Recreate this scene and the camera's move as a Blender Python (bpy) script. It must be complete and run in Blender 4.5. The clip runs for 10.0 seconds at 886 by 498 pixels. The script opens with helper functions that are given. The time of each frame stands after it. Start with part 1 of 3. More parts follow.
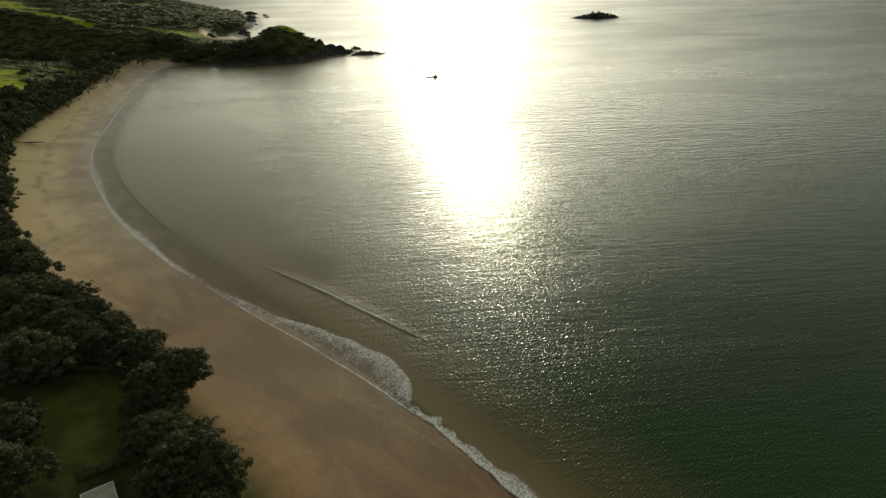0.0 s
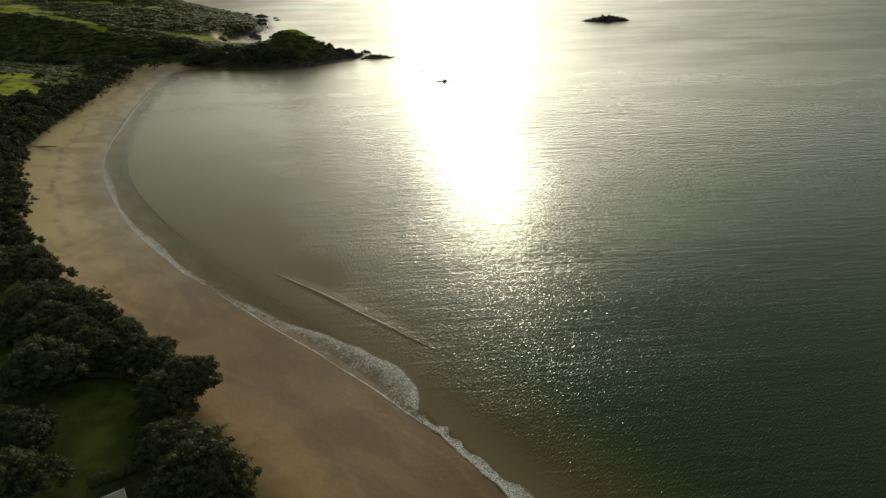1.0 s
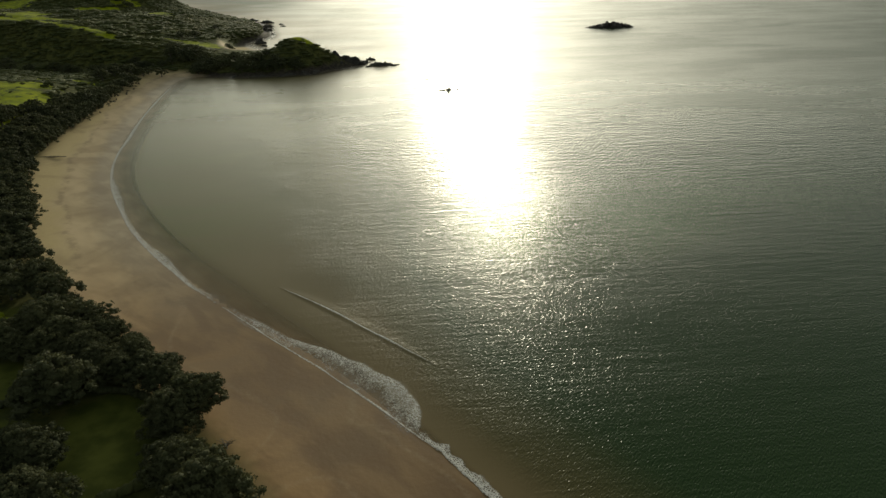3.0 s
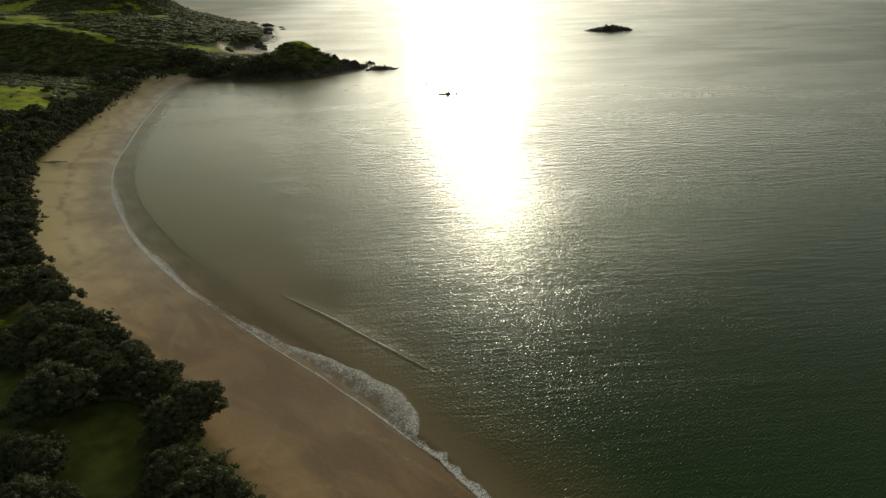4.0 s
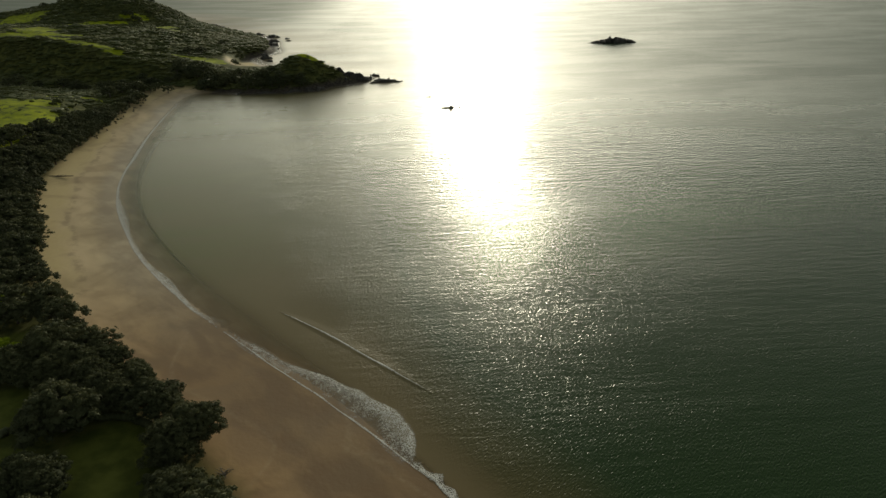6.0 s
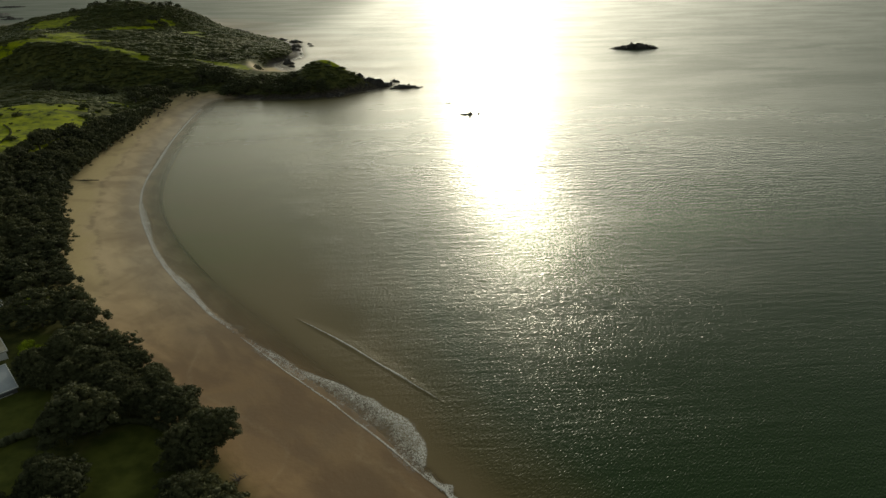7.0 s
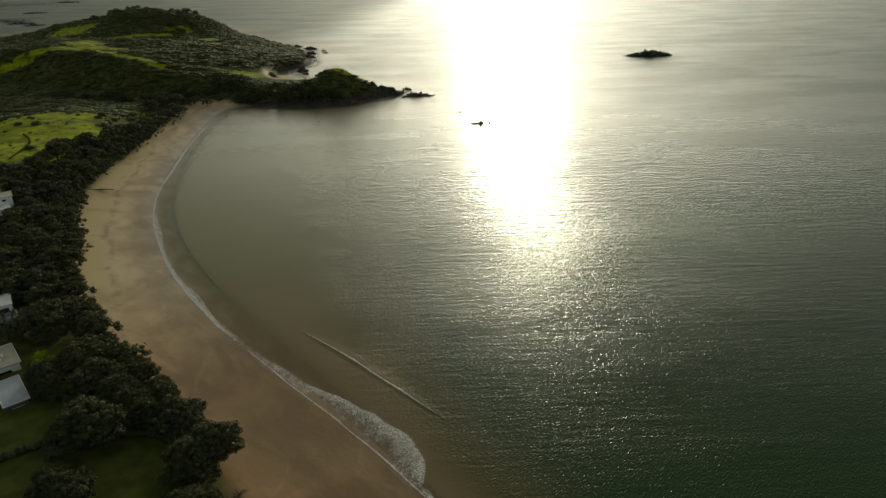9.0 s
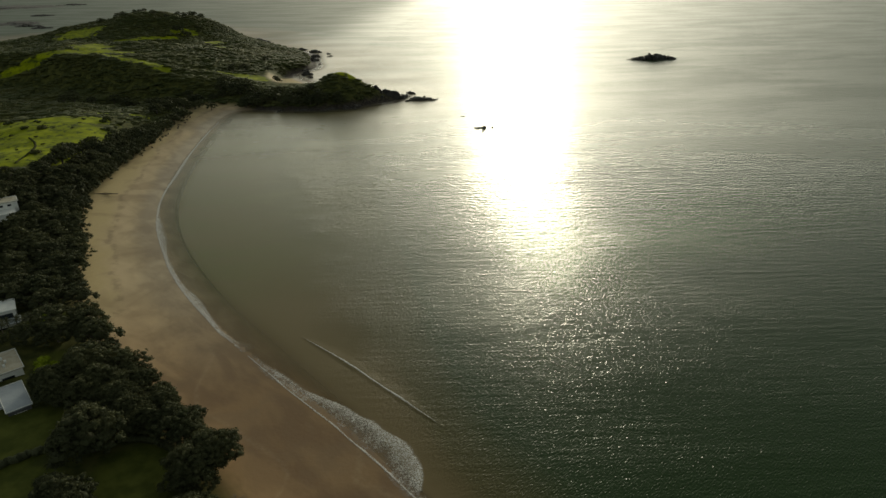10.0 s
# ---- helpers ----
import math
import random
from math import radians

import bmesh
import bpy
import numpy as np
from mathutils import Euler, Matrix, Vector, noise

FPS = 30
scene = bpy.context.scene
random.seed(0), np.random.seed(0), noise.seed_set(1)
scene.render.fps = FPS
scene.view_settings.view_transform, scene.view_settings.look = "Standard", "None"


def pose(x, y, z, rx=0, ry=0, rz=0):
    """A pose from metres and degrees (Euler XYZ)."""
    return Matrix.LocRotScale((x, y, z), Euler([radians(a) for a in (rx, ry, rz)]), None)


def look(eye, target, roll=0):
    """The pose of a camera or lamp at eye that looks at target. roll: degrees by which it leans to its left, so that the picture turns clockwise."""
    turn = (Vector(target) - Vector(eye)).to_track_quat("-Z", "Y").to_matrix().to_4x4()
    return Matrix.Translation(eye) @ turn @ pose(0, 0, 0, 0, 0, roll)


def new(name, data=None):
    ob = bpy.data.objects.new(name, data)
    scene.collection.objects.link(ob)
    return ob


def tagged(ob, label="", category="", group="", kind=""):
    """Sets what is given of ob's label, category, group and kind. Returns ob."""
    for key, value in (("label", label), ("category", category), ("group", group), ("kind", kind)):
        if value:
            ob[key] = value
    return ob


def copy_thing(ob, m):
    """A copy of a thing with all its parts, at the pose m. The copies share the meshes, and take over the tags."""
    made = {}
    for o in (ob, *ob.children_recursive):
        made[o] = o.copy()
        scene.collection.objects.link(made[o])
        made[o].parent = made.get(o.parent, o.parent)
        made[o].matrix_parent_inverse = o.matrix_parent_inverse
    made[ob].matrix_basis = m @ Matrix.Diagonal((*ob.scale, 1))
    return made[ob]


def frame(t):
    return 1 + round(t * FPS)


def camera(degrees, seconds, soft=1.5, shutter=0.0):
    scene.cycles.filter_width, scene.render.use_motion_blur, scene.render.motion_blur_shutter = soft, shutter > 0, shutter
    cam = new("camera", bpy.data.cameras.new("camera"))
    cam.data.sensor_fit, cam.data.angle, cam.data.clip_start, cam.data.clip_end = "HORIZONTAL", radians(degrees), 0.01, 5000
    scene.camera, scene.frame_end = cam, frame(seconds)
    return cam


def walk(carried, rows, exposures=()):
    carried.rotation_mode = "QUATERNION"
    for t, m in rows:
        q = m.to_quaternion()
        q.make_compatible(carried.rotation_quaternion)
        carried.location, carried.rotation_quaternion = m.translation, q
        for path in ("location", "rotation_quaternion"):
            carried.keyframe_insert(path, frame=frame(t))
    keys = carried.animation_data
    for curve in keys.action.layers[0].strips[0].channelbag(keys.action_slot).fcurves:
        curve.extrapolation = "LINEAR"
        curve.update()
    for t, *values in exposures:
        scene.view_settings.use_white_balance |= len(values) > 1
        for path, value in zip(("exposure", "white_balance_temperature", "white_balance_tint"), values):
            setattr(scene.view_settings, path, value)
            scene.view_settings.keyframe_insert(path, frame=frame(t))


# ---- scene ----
cam = camera(71.5, 10.0)
PATH = [
    (0, (3.599, 7.997, 88.187), (3.633, 9.780, 87.280), -0.2),
    (0.5, (3.681, 8.114, 89.235), (3.696, 9.897, 88.330), -0.3),
    (1, (3.778, 8.150, 90.328), (3.784, 9.935, 89.424), -0.3),
    (1.5, (3.884, 8.126, 91.441), (3.884, 9.911, 90.539), -0.3),
    (2, (4.002, 8.061, 92.557), (3.997, 9.848, 91.657), -0.3),
    (2.5, (4.136, 7.971, 93.663), (4.128, 9.758, 92.765), -0.3),
    (4, (4.747, 7.655, 96.890), (4.739, 9.444, 95.996), -0.3),
    (4.5, (5.059, 7.558, 97.939), (5.052, 9.349, 97.048), -0.2),
    (5, (5.445, 7.472, 98.982), (5.433, 9.265, 98.096), -0.2),
    (6.5, (7.116, 7.292, 102.133), (7.070, 9.094, 101.267), -0.3),
    (7, (7.845, 7.259, 103.204), (7.759, 9.061, 102.342), -0.4),
    (7.5, (8.645, 7.239, 104.285), (8.534, 9.041, 103.425), -0.5),
    (8, (9.498, 7.231, 105.372), (9.374, 9.034, 104.515), -0.5),
    (8.5, (10.372, 7.236, 106.453), (10.242, 9.039, 105.598), -0.5),
    (9, (11.230, 7.256, 107.512), (11.097, 9.060, 106.659), -0.6),
    (9.5, (12.021, 7.293, 108.525), (11.882, 9.097, 107.674), -0.5),
    (10, (12.680, 7.352, 109.460), (12.532, 9.157, 108.612), -0.6),
]
walk(cam, [(t, look(eye, target, roll)) for t, eye, target, roll in PATH], [(0.0, 0.11, 7000, -5.0), (5.0, 0.03, 7000, -5.0), (10.0, -0.06, 7000, -5.0)])

# ---- light: low sun ahead over the sea, hazy sky ----
SUN_AZ, SUN_EL = radians(1.8), radians(7.3)
world = bpy.data.worlds.new("sky")
scene.world = world
world.use_nodes = True
wn = world.node_tree
sky = wn.nodes.new("ShaderNodeTexSky")
sky.sky_type = "NISHITA"
sky.sun_disc = False
sky.sun_elevation, sky.sun_rotation = SUN_EL, SUN_AZ
sky.air_density, sky.dust_density, sky.ozone_density = 0.9, 2.7, 1.0
haze = wn.nodes.new("ShaderNodeHueSaturation")
haze.inputs["Saturation"].default_value = 0.3
wn.links.new(sky.outputs["Color"], haze.inputs["Color"])
wn.links.new(haze.outputs["Color"], wn.nodes["Background"].inputs["Color"])
wn.nodes["Background"].inputs["Strength"].default_value = 0.15
sun = new("sun", bpy.data.lights.new("sun", "SUN"))
sun.data.energy, sun.data.angle, sun.data.color = 1.7, radians(0.6), (1.0, 0.9, 0.76)
sun.matrix_world = look((0, 0, 0), (-math.sin(SUN_AZ) * math.cos(SUN_EL), -math.cos(SUN_AZ) * math.cos(SUN_EL), -math.sin(SUN_EL)))
scene.view_settings.exposure = 0.0


# ---- materials ----
class Nodes:
    """Short names for building a node material."""

    def __init__(self, name):
        self.mat = bpy.data.materials.new(name)
        self.mat.use_nodes = True
        self.tree = self.mat.node_tree
        self.bsdf = self.tree.nodes["Principled BSDF"]
        self.out = self.tree.nodes["Material Output"]

    def add(self, node_type, **values):
        node = self.tree.nodes.new(node_type)
        for key, value in values.items():
            if key == "op":
                node.operation = value
            elif key == "kind":
                node.data_type = value
            elif key == "dims":
                node.noise_dimensions = value
            elif key == "attr":
                node.attribute_name = value
        return node

    def put(self, socket, value):
        if isinstance(value, bpy.types.NodeSocket):
            self.tree.links.new(value, socket)
        else:
            socket.default_value = value

    def coord(self):
        return self.add("ShaderNodeTexCoord").outputs["Object"]

    def spot(self):
        """The place in the world, whatever the object's own place is."""
        return self.add("ShaderNodeNewGeometry").outputs["Position"]

    def stretch(self, vec, scale, turn=0.0):
        """Turns a place, then squeezes it along the turned axes."""
        for name, value in (("Rotation", (0, 0, turn)), ("Scale", scale)):
            m = self.add("ShaderNodeMapping")
            self.put(m.inputs["Vector"], vec)
            m.inputs[name].default_value = value
            vec = m.outputs["Vector"]
        return vec

    def noise(self, vec, scale, detail=4.0, rough=0.55, warp=0.0):
        n = self.add("ShaderNodeTexNoise")
        self.put(n.inputs["Vector"], vec)
        n.inputs["Scale"].default_value = scale
        n.inputs["Detail"].default_value = detail
        n.inputs["Roughness"].default_value = rough
        n.inputs["Distortion"].default_value = warp
        return n.outputs["Fac"]

    def attr(self, name):
        return self.add("ShaderNodeAttribute", attr=name).outputs["Fac"]

    def math(self, op, a, b=0.0, c=0.0):
        n = self.add("ShaderNodeMath", op=op)
        for i, v in enumerate((a, b, c)):
            self.put(n.inputs[i], v)
        return n.outputs[0]

    def ramp(self, v, lo, hi, a=0.0, b=1.0):
        n = self.add("ShaderNodeMapRange")
        n.interpolation_type = "SMOOTHSTEP"
        for i, w in enumerate((v, lo, hi, a, b)):
            self.put(n.inputs[i], w)
        return n.outputs[0]

    def mix(self, f, a, b):
        n = self.add("ShaderNodeMix", kind="RGBA")
        self.put(n.inputs[0], f)
        self.put(n.inputs[6], (*a, 1) if isinstance(a, tuple) else a)
        self.put(n.inputs[7], (*b, 1) if isinstance(b, tuple) else b)
        return n.outputs[2]

    def bump(self, height, strength, distance, normal=None):
        n = self.add("ShaderNodeBump")
        n.inputs["Strength"].default_value = strength
        n.inputs["Distance"].default_value = distance
        self.put(n.inputs["Height"], height)
        if normal is not None:
            self.put(n.inputs["Normal"], normal)
        return n.outputs["Normal"]

    def set(self, **values):
        names = dict(color="Base Color", rough="Roughness", metal="Metallic", ior="IOR", normal="Normal", alpha="Alpha", spec="Specular IOR Level")
        for key, value in values.items():
            self.put(self.bsdf.inputs[names[key]], (*value, 1) if isinstance(value, tuple) else value)
        return self.mat


def leaf_material(name, dark, light, warm, patchy=0.0, thin=0.2):
    """Foliage: colour varies clump by clump, tree by tree and, where patchy, stretch by stretch."""
    n = Nodes(name)
    island = n.add("ShaderNodeNewGeometry").outputs["Random Per Island"]
    whole = n.add("ShaderNodeObjectInfo").outputs["Random"]
    c = n.mix(n.ramp(island, 0.1, 0.95), dark, light)
    c = n.mix(n.math("MULTIPLY", whole, 0.45), c, warm)
    c = n.mix(n.math("MULTIPLY", n.noise(n.spot(), 0.35, 3), 0.5), c, dark)
    if patchy:
        c = n.mix(n.math("MULTIPLY", n.ramp(n.noise(n.spot(), 0.03, 5, 0.65), 0.42, 0.6), patchy), c, warm)
        c = n.mix(n.math("MULTIPLY", n.ramp(n.noise(n.spot(), 0.05, 5, 0.65, 0.4), 0.5, 0.62), patchy * 0.8), c, dark)
    n.set(color=c, rough=0.7, spec=0.06, normal=n.bump(n.noise(n.spot(), 5.0, 3), 0.5, 0.12))
    glow = n.add("ShaderNodeBsdfTranslucent")
    n.put(glow.inputs["Color"], n.mix(0.5, c, warm))
    both = n.add("ShaderNodeMixShader")
    both.inputs[0].default_value = thin
    n.put(both.inputs[1], n.bsdf.outputs[0])
    n.put(both.inputs[2], glow.outputs[0])
    n.put(n.out.inputs["Surface"], both.outputs[0])
    return n.mat


def plain_material(name, a, b, scale, rough=0.7, bump=0.0, metal=0.0):
    """A worn surface: two tones in blotches, finer grain and a slight relief."""
    n = Nodes(name)
    big = n.noise(n.spot(), scale, 4)
    fine = n.noise(n.spot(), scale * 9, 5)
    c = n.mix(n.ramp(n.math("ADD", n.math("MULTIPLY", big, 0.65), n.math("MULTIPLY", fine, 0.35)), 0.35, 0.65), a, b)
    return n.set(color=c, rough=n.ramp(fine, 0.2, 0.8, rough - 0.1, rough + 0.1), metal=metal, normal=n.bump(fine, bump, 0.1))


def ground_material():
    """Sand that is dry, damp or wet by its distance from the sea, lightened along the far beach; pasture, lawn and
    scrub litter inland.
    """
    n = Nodes("ground")
    p = n.spot()
    shore, turf, lawn, rock = n.attr("shore"), n.attr("pasture"), n.attr("lawn"), n.attr("rock")
    broad = n.noise(p, 0.035, 4, 0.6, 0.6)
    fine = n.noise(p, 0.9, 6, 0.6)
    drift = n.noise(n.stretch(p, (0.05, 0.11, 0.1), radians(40)), 1.0, 5, 0.55, 0.3)
    dry = n.mix(fine, (0.53, 0.415, 0.225), (0.43, 0.33, 0.175))
    damp = n.mix(n.ramp(drift, 0.4, 0.6), (0.265, 0.162, 0.076), (0.345, 0.218, 0.105))
    wet = n.mix(n.ramp(drift, 0.4, 0.62), (0.15, 0.087, 0.039), (0.205, 0.124, 0.056))
    edge = n.math("ADD", shore, n.math("MULTIPLY", n.math("SUBTRACT", broad, 0.5), 18.0))
    # Paler sand up the beach: its brighter light put into the colour.
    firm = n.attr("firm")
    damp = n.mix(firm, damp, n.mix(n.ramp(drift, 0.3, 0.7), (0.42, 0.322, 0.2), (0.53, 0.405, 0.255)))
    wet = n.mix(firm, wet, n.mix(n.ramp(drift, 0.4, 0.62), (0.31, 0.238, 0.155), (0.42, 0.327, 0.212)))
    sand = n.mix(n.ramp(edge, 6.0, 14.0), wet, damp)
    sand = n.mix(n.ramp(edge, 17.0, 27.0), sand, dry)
    fold = n.math("ADD", n.math("MULTIPLY", shore, 0.1), n.math("MULTIPLY", n.noise(p, 0.022, 1.0, 0.4, 0.4), 3.0))
    mark = n.ramp(n.math("ABSOLUTE", n.math("SUBTRACT", n.math("FRACT", fold), 0.5)), 0.0, 0.06, 1.0, 0.0)
    sand = n.mix(n.math("MULTIPLY", mark, n.ramp(fine, 0.35, 0.65, 0.02, 0.14)), sand, (0.42, 0.33, 0.21))
    sand = n.mix(n.ramp(n.noise(p, 0.05, 3.0, 0.5, 0.8), 0.5, 0.66, 0.0, 0.3), sand, (0.15, 0.1, 0.055))
    wrack = n.math("MULTIPLY", n.ramp(n.math("ABSOLUTE", n.math("SUBTRACT", edge, 20.0)), 0.3, 2.2, 1.0, 0.0), n.ramp(n.noise(p, 0.22, 5, 0.65), 0.42, 0.6))
    sand = n.mix(n.math("MULTIPLY", wrack, 0.3), sand, (0.06, 0.045, 0.03))
    scrub = n.mix(n.ramp(n.noise(p, 0.25, 5), 0.35, 0.65), (0.045, 0.052, 0.016), (0.1, 0.1, 0.03))
    grass = n.mix(n.ramp(n.noise(p, 0.09, 5, 0.6), 0.35, 0.65), (0.165, 0.195, 0.006), (0.3, 0.335, 0.01))
    grass = n.mix(n.ramp(n.noise(p, 0.16, 7, 0.72, 0.3), 0.49, 0.63), grass, (0.055, 0.07, 0.012))
    mown = n.mix(n.ramp(n.noise(p, 0.2, 5), 0.3, 0.7), (0.052, 0.062, 0.013), (0.1, 0.11, 0.023))
    stone = n.mix(n.ramp(n.noise(p, 0.5, 6), 0.35, 0.65), (0.03, 0.026, 0.022), (0.075, 0.062, 0.05))
    inland = n.attr("inland")
    c = n.mix(inland, sand, scrub)
    patch = n.ramp(n.math("ADD", turf, n.math("MULTIPLY", n.math("SUBTRACT", n.noise(p, 0.07, 7, 0.7), 0.5), 1.5)), 0.38, 0.52)
    c = n.mix(patch, c, grass)
    c = n.mix(n.ramp(lawn, 0.4, 0.6), c, mown)
    c = n.mix(rock, c, stone)
    gloss = n.ramp(edge, 3.0, 16.0, 0.42, 0.8)
    gloss = n.math("MAXIMUM", gloss, n.math("MULTIPLY", inland, 0.85))
    relief = n.math("ADD", n.math("MULTIPLY", fine, 0.5), n.math("MULTIPLY", drift, 0.8))
    return n.set(color=c, rough=gloss, spec=n.ramp(inland, 0.0, 1.0, 0.09, 0.05), normal=n.bump(relief, 0.35, 0.25))


def water_material():
    """Turbid green sea: sandy over the shallows, rippled, clear only at the very edge."""
    n = Nodes("sea_water")
    p = n.spot()
    deep = n.attr("depth")
    calm = n.attr("calm")
    cloud = n.noise(p, 0.012, 4, 0.6, 0.5)
    d = n.math("ADD", deep, n.math("MULTIPLY", n.math("SUBTRACT", cloud, 0.5), 0.9))
    c = n.mix(n.ramp(d, 0.2, 1.3), (0.17, 0.128, 0.064), (0.082, 0.071, 0.027))
    c = n.mix(n.ramp(d, 0.8, 3.4), c, (0.02, 0.042, 0.012))
    # Soft mottling of the bay's tone: cloud reflections put into the water's colour.
    c = n.mix(n.math("MULTIPLY", n.attr("milky"), n.ramp(n.noise(n.stretch(p, (0.012, 0.03, 0.02), radians(-12)), 1.0, 4, 0.6, 0.6), 0.35, 0.65, 0.6, 1.0)), c, (0.138, 0.135, 0.05))
    swell = n.noise(n.stretch(p, (0.045, 0.2, 0.2), radians(8)), 1.0, 2, 0.5, 0.2)
    chop = n.noise(n.stretch(p, (2.9, 1.1, 0.8), radians(38)), 1.0, 1.0, 0.4, 0.3)
    small = n.noise(n.stretch(p, (3.6, 2.4, 1.0), radians(-15)), 1.0, 3, 0.6, 0.3)
    gust = n.ramp(n.noise(n.stretch(p, (0.007, 0.024, 0.02), radians(-10)), 1.0, 5, 0.62, 0.6), 0.3, 0.7, 0.78, 1.12)
    open_sea = n.attr("open_sea")
    long_chop = n.noise(n.stretch(p, (1.05, 0.4, 0.5), radians(34)), 1.0, 1.0, 0.4, 0.3)
    h = n.math("ADD", n.math("MULTIPLY", swell, 0.1), n.math("MULTIPLY", chop, n.ramp(open_sea, 0.01, 0.4, 0.34, 0.05)))
    h = n.math("ADD", h, n.math("MULTIPLY", long_chop, n.ramp(open_sea, 0.0, 0.25, 0.08, 0.58)))
    lines = n.noise(n.stretch(p, (0.07, 0.5, 0.5), radians(-7)), 1.0, 2.0, 0.5, 0.4)
    h = n.math("ADD", h, n.math("MULTIPLY", lines, n.ramp(open_sea, 0.0, 0.3, 0.24, 0.6)))
    h = n.math("ADD", h, n.math("MULTIPLY", small, 0.03))
    h = n.math("MULTIPLY", h, n.math("MULTIPLY", gust, calm))
    normal = n.bump(h, 1.0, 1.0)
    # The wind attribute above 1 roughens water behind the hills to dim it.
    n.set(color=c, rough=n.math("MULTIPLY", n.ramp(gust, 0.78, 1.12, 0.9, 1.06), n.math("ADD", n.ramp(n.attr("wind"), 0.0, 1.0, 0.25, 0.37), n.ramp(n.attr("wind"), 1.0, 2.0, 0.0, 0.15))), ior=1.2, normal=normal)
    clear = n.add("ShaderNodeBsdfTransparent")
    blend = n.add("ShaderNodeMixShader")
    n.put(blend.inputs[0], n.ramp(deep, 0.0, 0.2, 0.3, 1.0))
    n.put(blend.inputs[1], clear.outputs[0])
    n.put(blend.inputs[2], n.bsdf.outputs[0])
    n.put(n.out.inputs["Surface"], blend.outputs[0])
    return n.mat


def foam_material():
    """White lace of bubbles, thick along the leading edge and torn behind it."""
    n = Nodes("foam")
    p = n.spot()
    dense = n.attr("dense")
    cells = n.add("ShaderNodeTexVoronoi")
    cells.feature = "DISTANCE_TO_EDGE"
    n.put(cells.inputs["Vector"], n.stretch(p, (1.5, 1.9, 1.0), radians(-40)))
    cells.inputs["Scale"].default_value = 1.4
    net = n.ramp(cells.outputs["Distance"], 0.02, 0.3, 0.5, 0.0)
    lace = n.math("ADD", n.math("ADD", net, n.math("MULTIPLY", n.noise(p, 1.3, 8, 0.7, 0.4), 0.6)), n.math("MULTIPLY", n.noise(p, 0.3, 5, 0.65), 0.55))
    cover = n.math("MULTIPLY", n.ramp(n.math("ADD", dense, lace), 1.12, 1.6), 0.82)
    n.set(color=(0.68, 0.66, 0.62), rough=0.7, normal=n.bump(lace, 0.5, 0.2))
    clear = n.add("ShaderNodeBsdfTransparent")
    blend = n.add("ShaderNodeMixShader")
    n.put(blend.inputs[0], cover)
    n.put(blend.inputs[1], clear.outputs[0])
    n.put(blend.inputs[2], n.bsdf.outputs[0])
    n.put(n.out.inputs["Surface"], blend.outputs[0])
    return n.mat


GROUND = ground_material()
WATER = water_material()
FOAM = foam_material()
LEAF = leaf_material("coastal_leaves", (0.037, 0.043, 0.024), (0.073, 0.083, 0.041), (0.098, 0.1, 0.046), 0.45)
SCRUB = leaf_material("scrub_leaves", (0.048, 0.06, 0.022), (0.07, 0.085, 0.028), (0.1, 0.1, 0.036), 0.7, 0.1)
HEDGE = leaf_material("hedge_leaves", (0.05, 0.055, 0.03), (0.12, 0.13, 0.07), (0.1, 0.1, 0.06))
LIME = leaf_material("lime_leaves", (0.14, 0.19, 0.012), (0.32, 0.39, 0.025), (0.36, 0.4, 0.03))
BARK = plain_material("bark", (0.05, 0.042, 0.034), (0.12, 0.1, 0.08), 1.2, 0.9, 0.6)
ROCK = plain_material("wet_rock", (0.016, 0.014, 0.012), (0.055, 0.047, 0.038), 0.4, 0.75, 0.8)
ROOF_GREY = plain_material("grey_roof_metal", (0.27, 0.3, 0.33), (0.36, 0.39, 0.42), 0.25, 0.45, 0.1)
ROOF_TAN = plain_material("tan_roof_gravel", (0.34, 0.3, 0.22), (0.46, 0.42, 0.33), 0.5, 0.9, 0.3)
ROOF_WHITE = plain_material("white_roof_membrane", (0.6, 0.6, 0.57), (0.74, 0.74, 0.7), 0.3, 0.6, 0.1)
WALL_WHITE = plain_material("white_plaster", (0.66, 0.66, 0.63), (0.78, 0.78, 0.75), 0.6, 0.8, 0.1)
WALL_DARK = plain_material("dark_weatherboard", (0.06, 0.06, 0.06), (0.1, 0.1, 0.1), 0.6, 0.7, 0.2)
PANE = plain_material("dark_window_glass", (0.012, 0.016, 0.02), (0.02, 0.025, 0.03), 0.5, 0.12)
DRIFT = plain_material("grey_driftwood", (0.1, 0.085, 0.07), (0.2, 0.17, 0.14), 1.5, 0.9, 0.5)


# ---- shape helpers ----
def mesh_from(name, verts, faces, mat, smooth=False):
    me = bpy.data.meshes.new(name)
    me.from_pydata([tuple(v) for v in verts], [], [tuple(f) for f in faces])
    me.materials.append(mat)
    if smooth:
        me.polygons.foreach_set("use_smooth", [True] * len(me.polygons))
    me.update()
    return me


def part(name, me, parent, label=""):
    ob = new(name, me)
    ob.parent = parent
    if label:
        ob["label"] = label
    return ob


def attribute(me, name, values):
    a = me.attributes.new(name, "FLOAT", "POINT")
    a.data.foreach_set("value", np.asarray(values, dtype=np.float32).ravel())


def rounded(points, times=2, closed=False):
    """Cuts the corners off a line."""
    p = np.array(points, float)
    for _ in range(times):
        q = np.roll(p, -1, 0) if closed else p[1:]
        a = p if closed else p[:-1]
        cut = np.empty((2 * len(a), 2))
        cut[0::2], cut[1::2] = 0.75 * a + 0.25 * q, 0.25 * a + 0.75 * q
        p = cut if closed else np.vstack([p[:1], cut, p[-1:]])
    return p


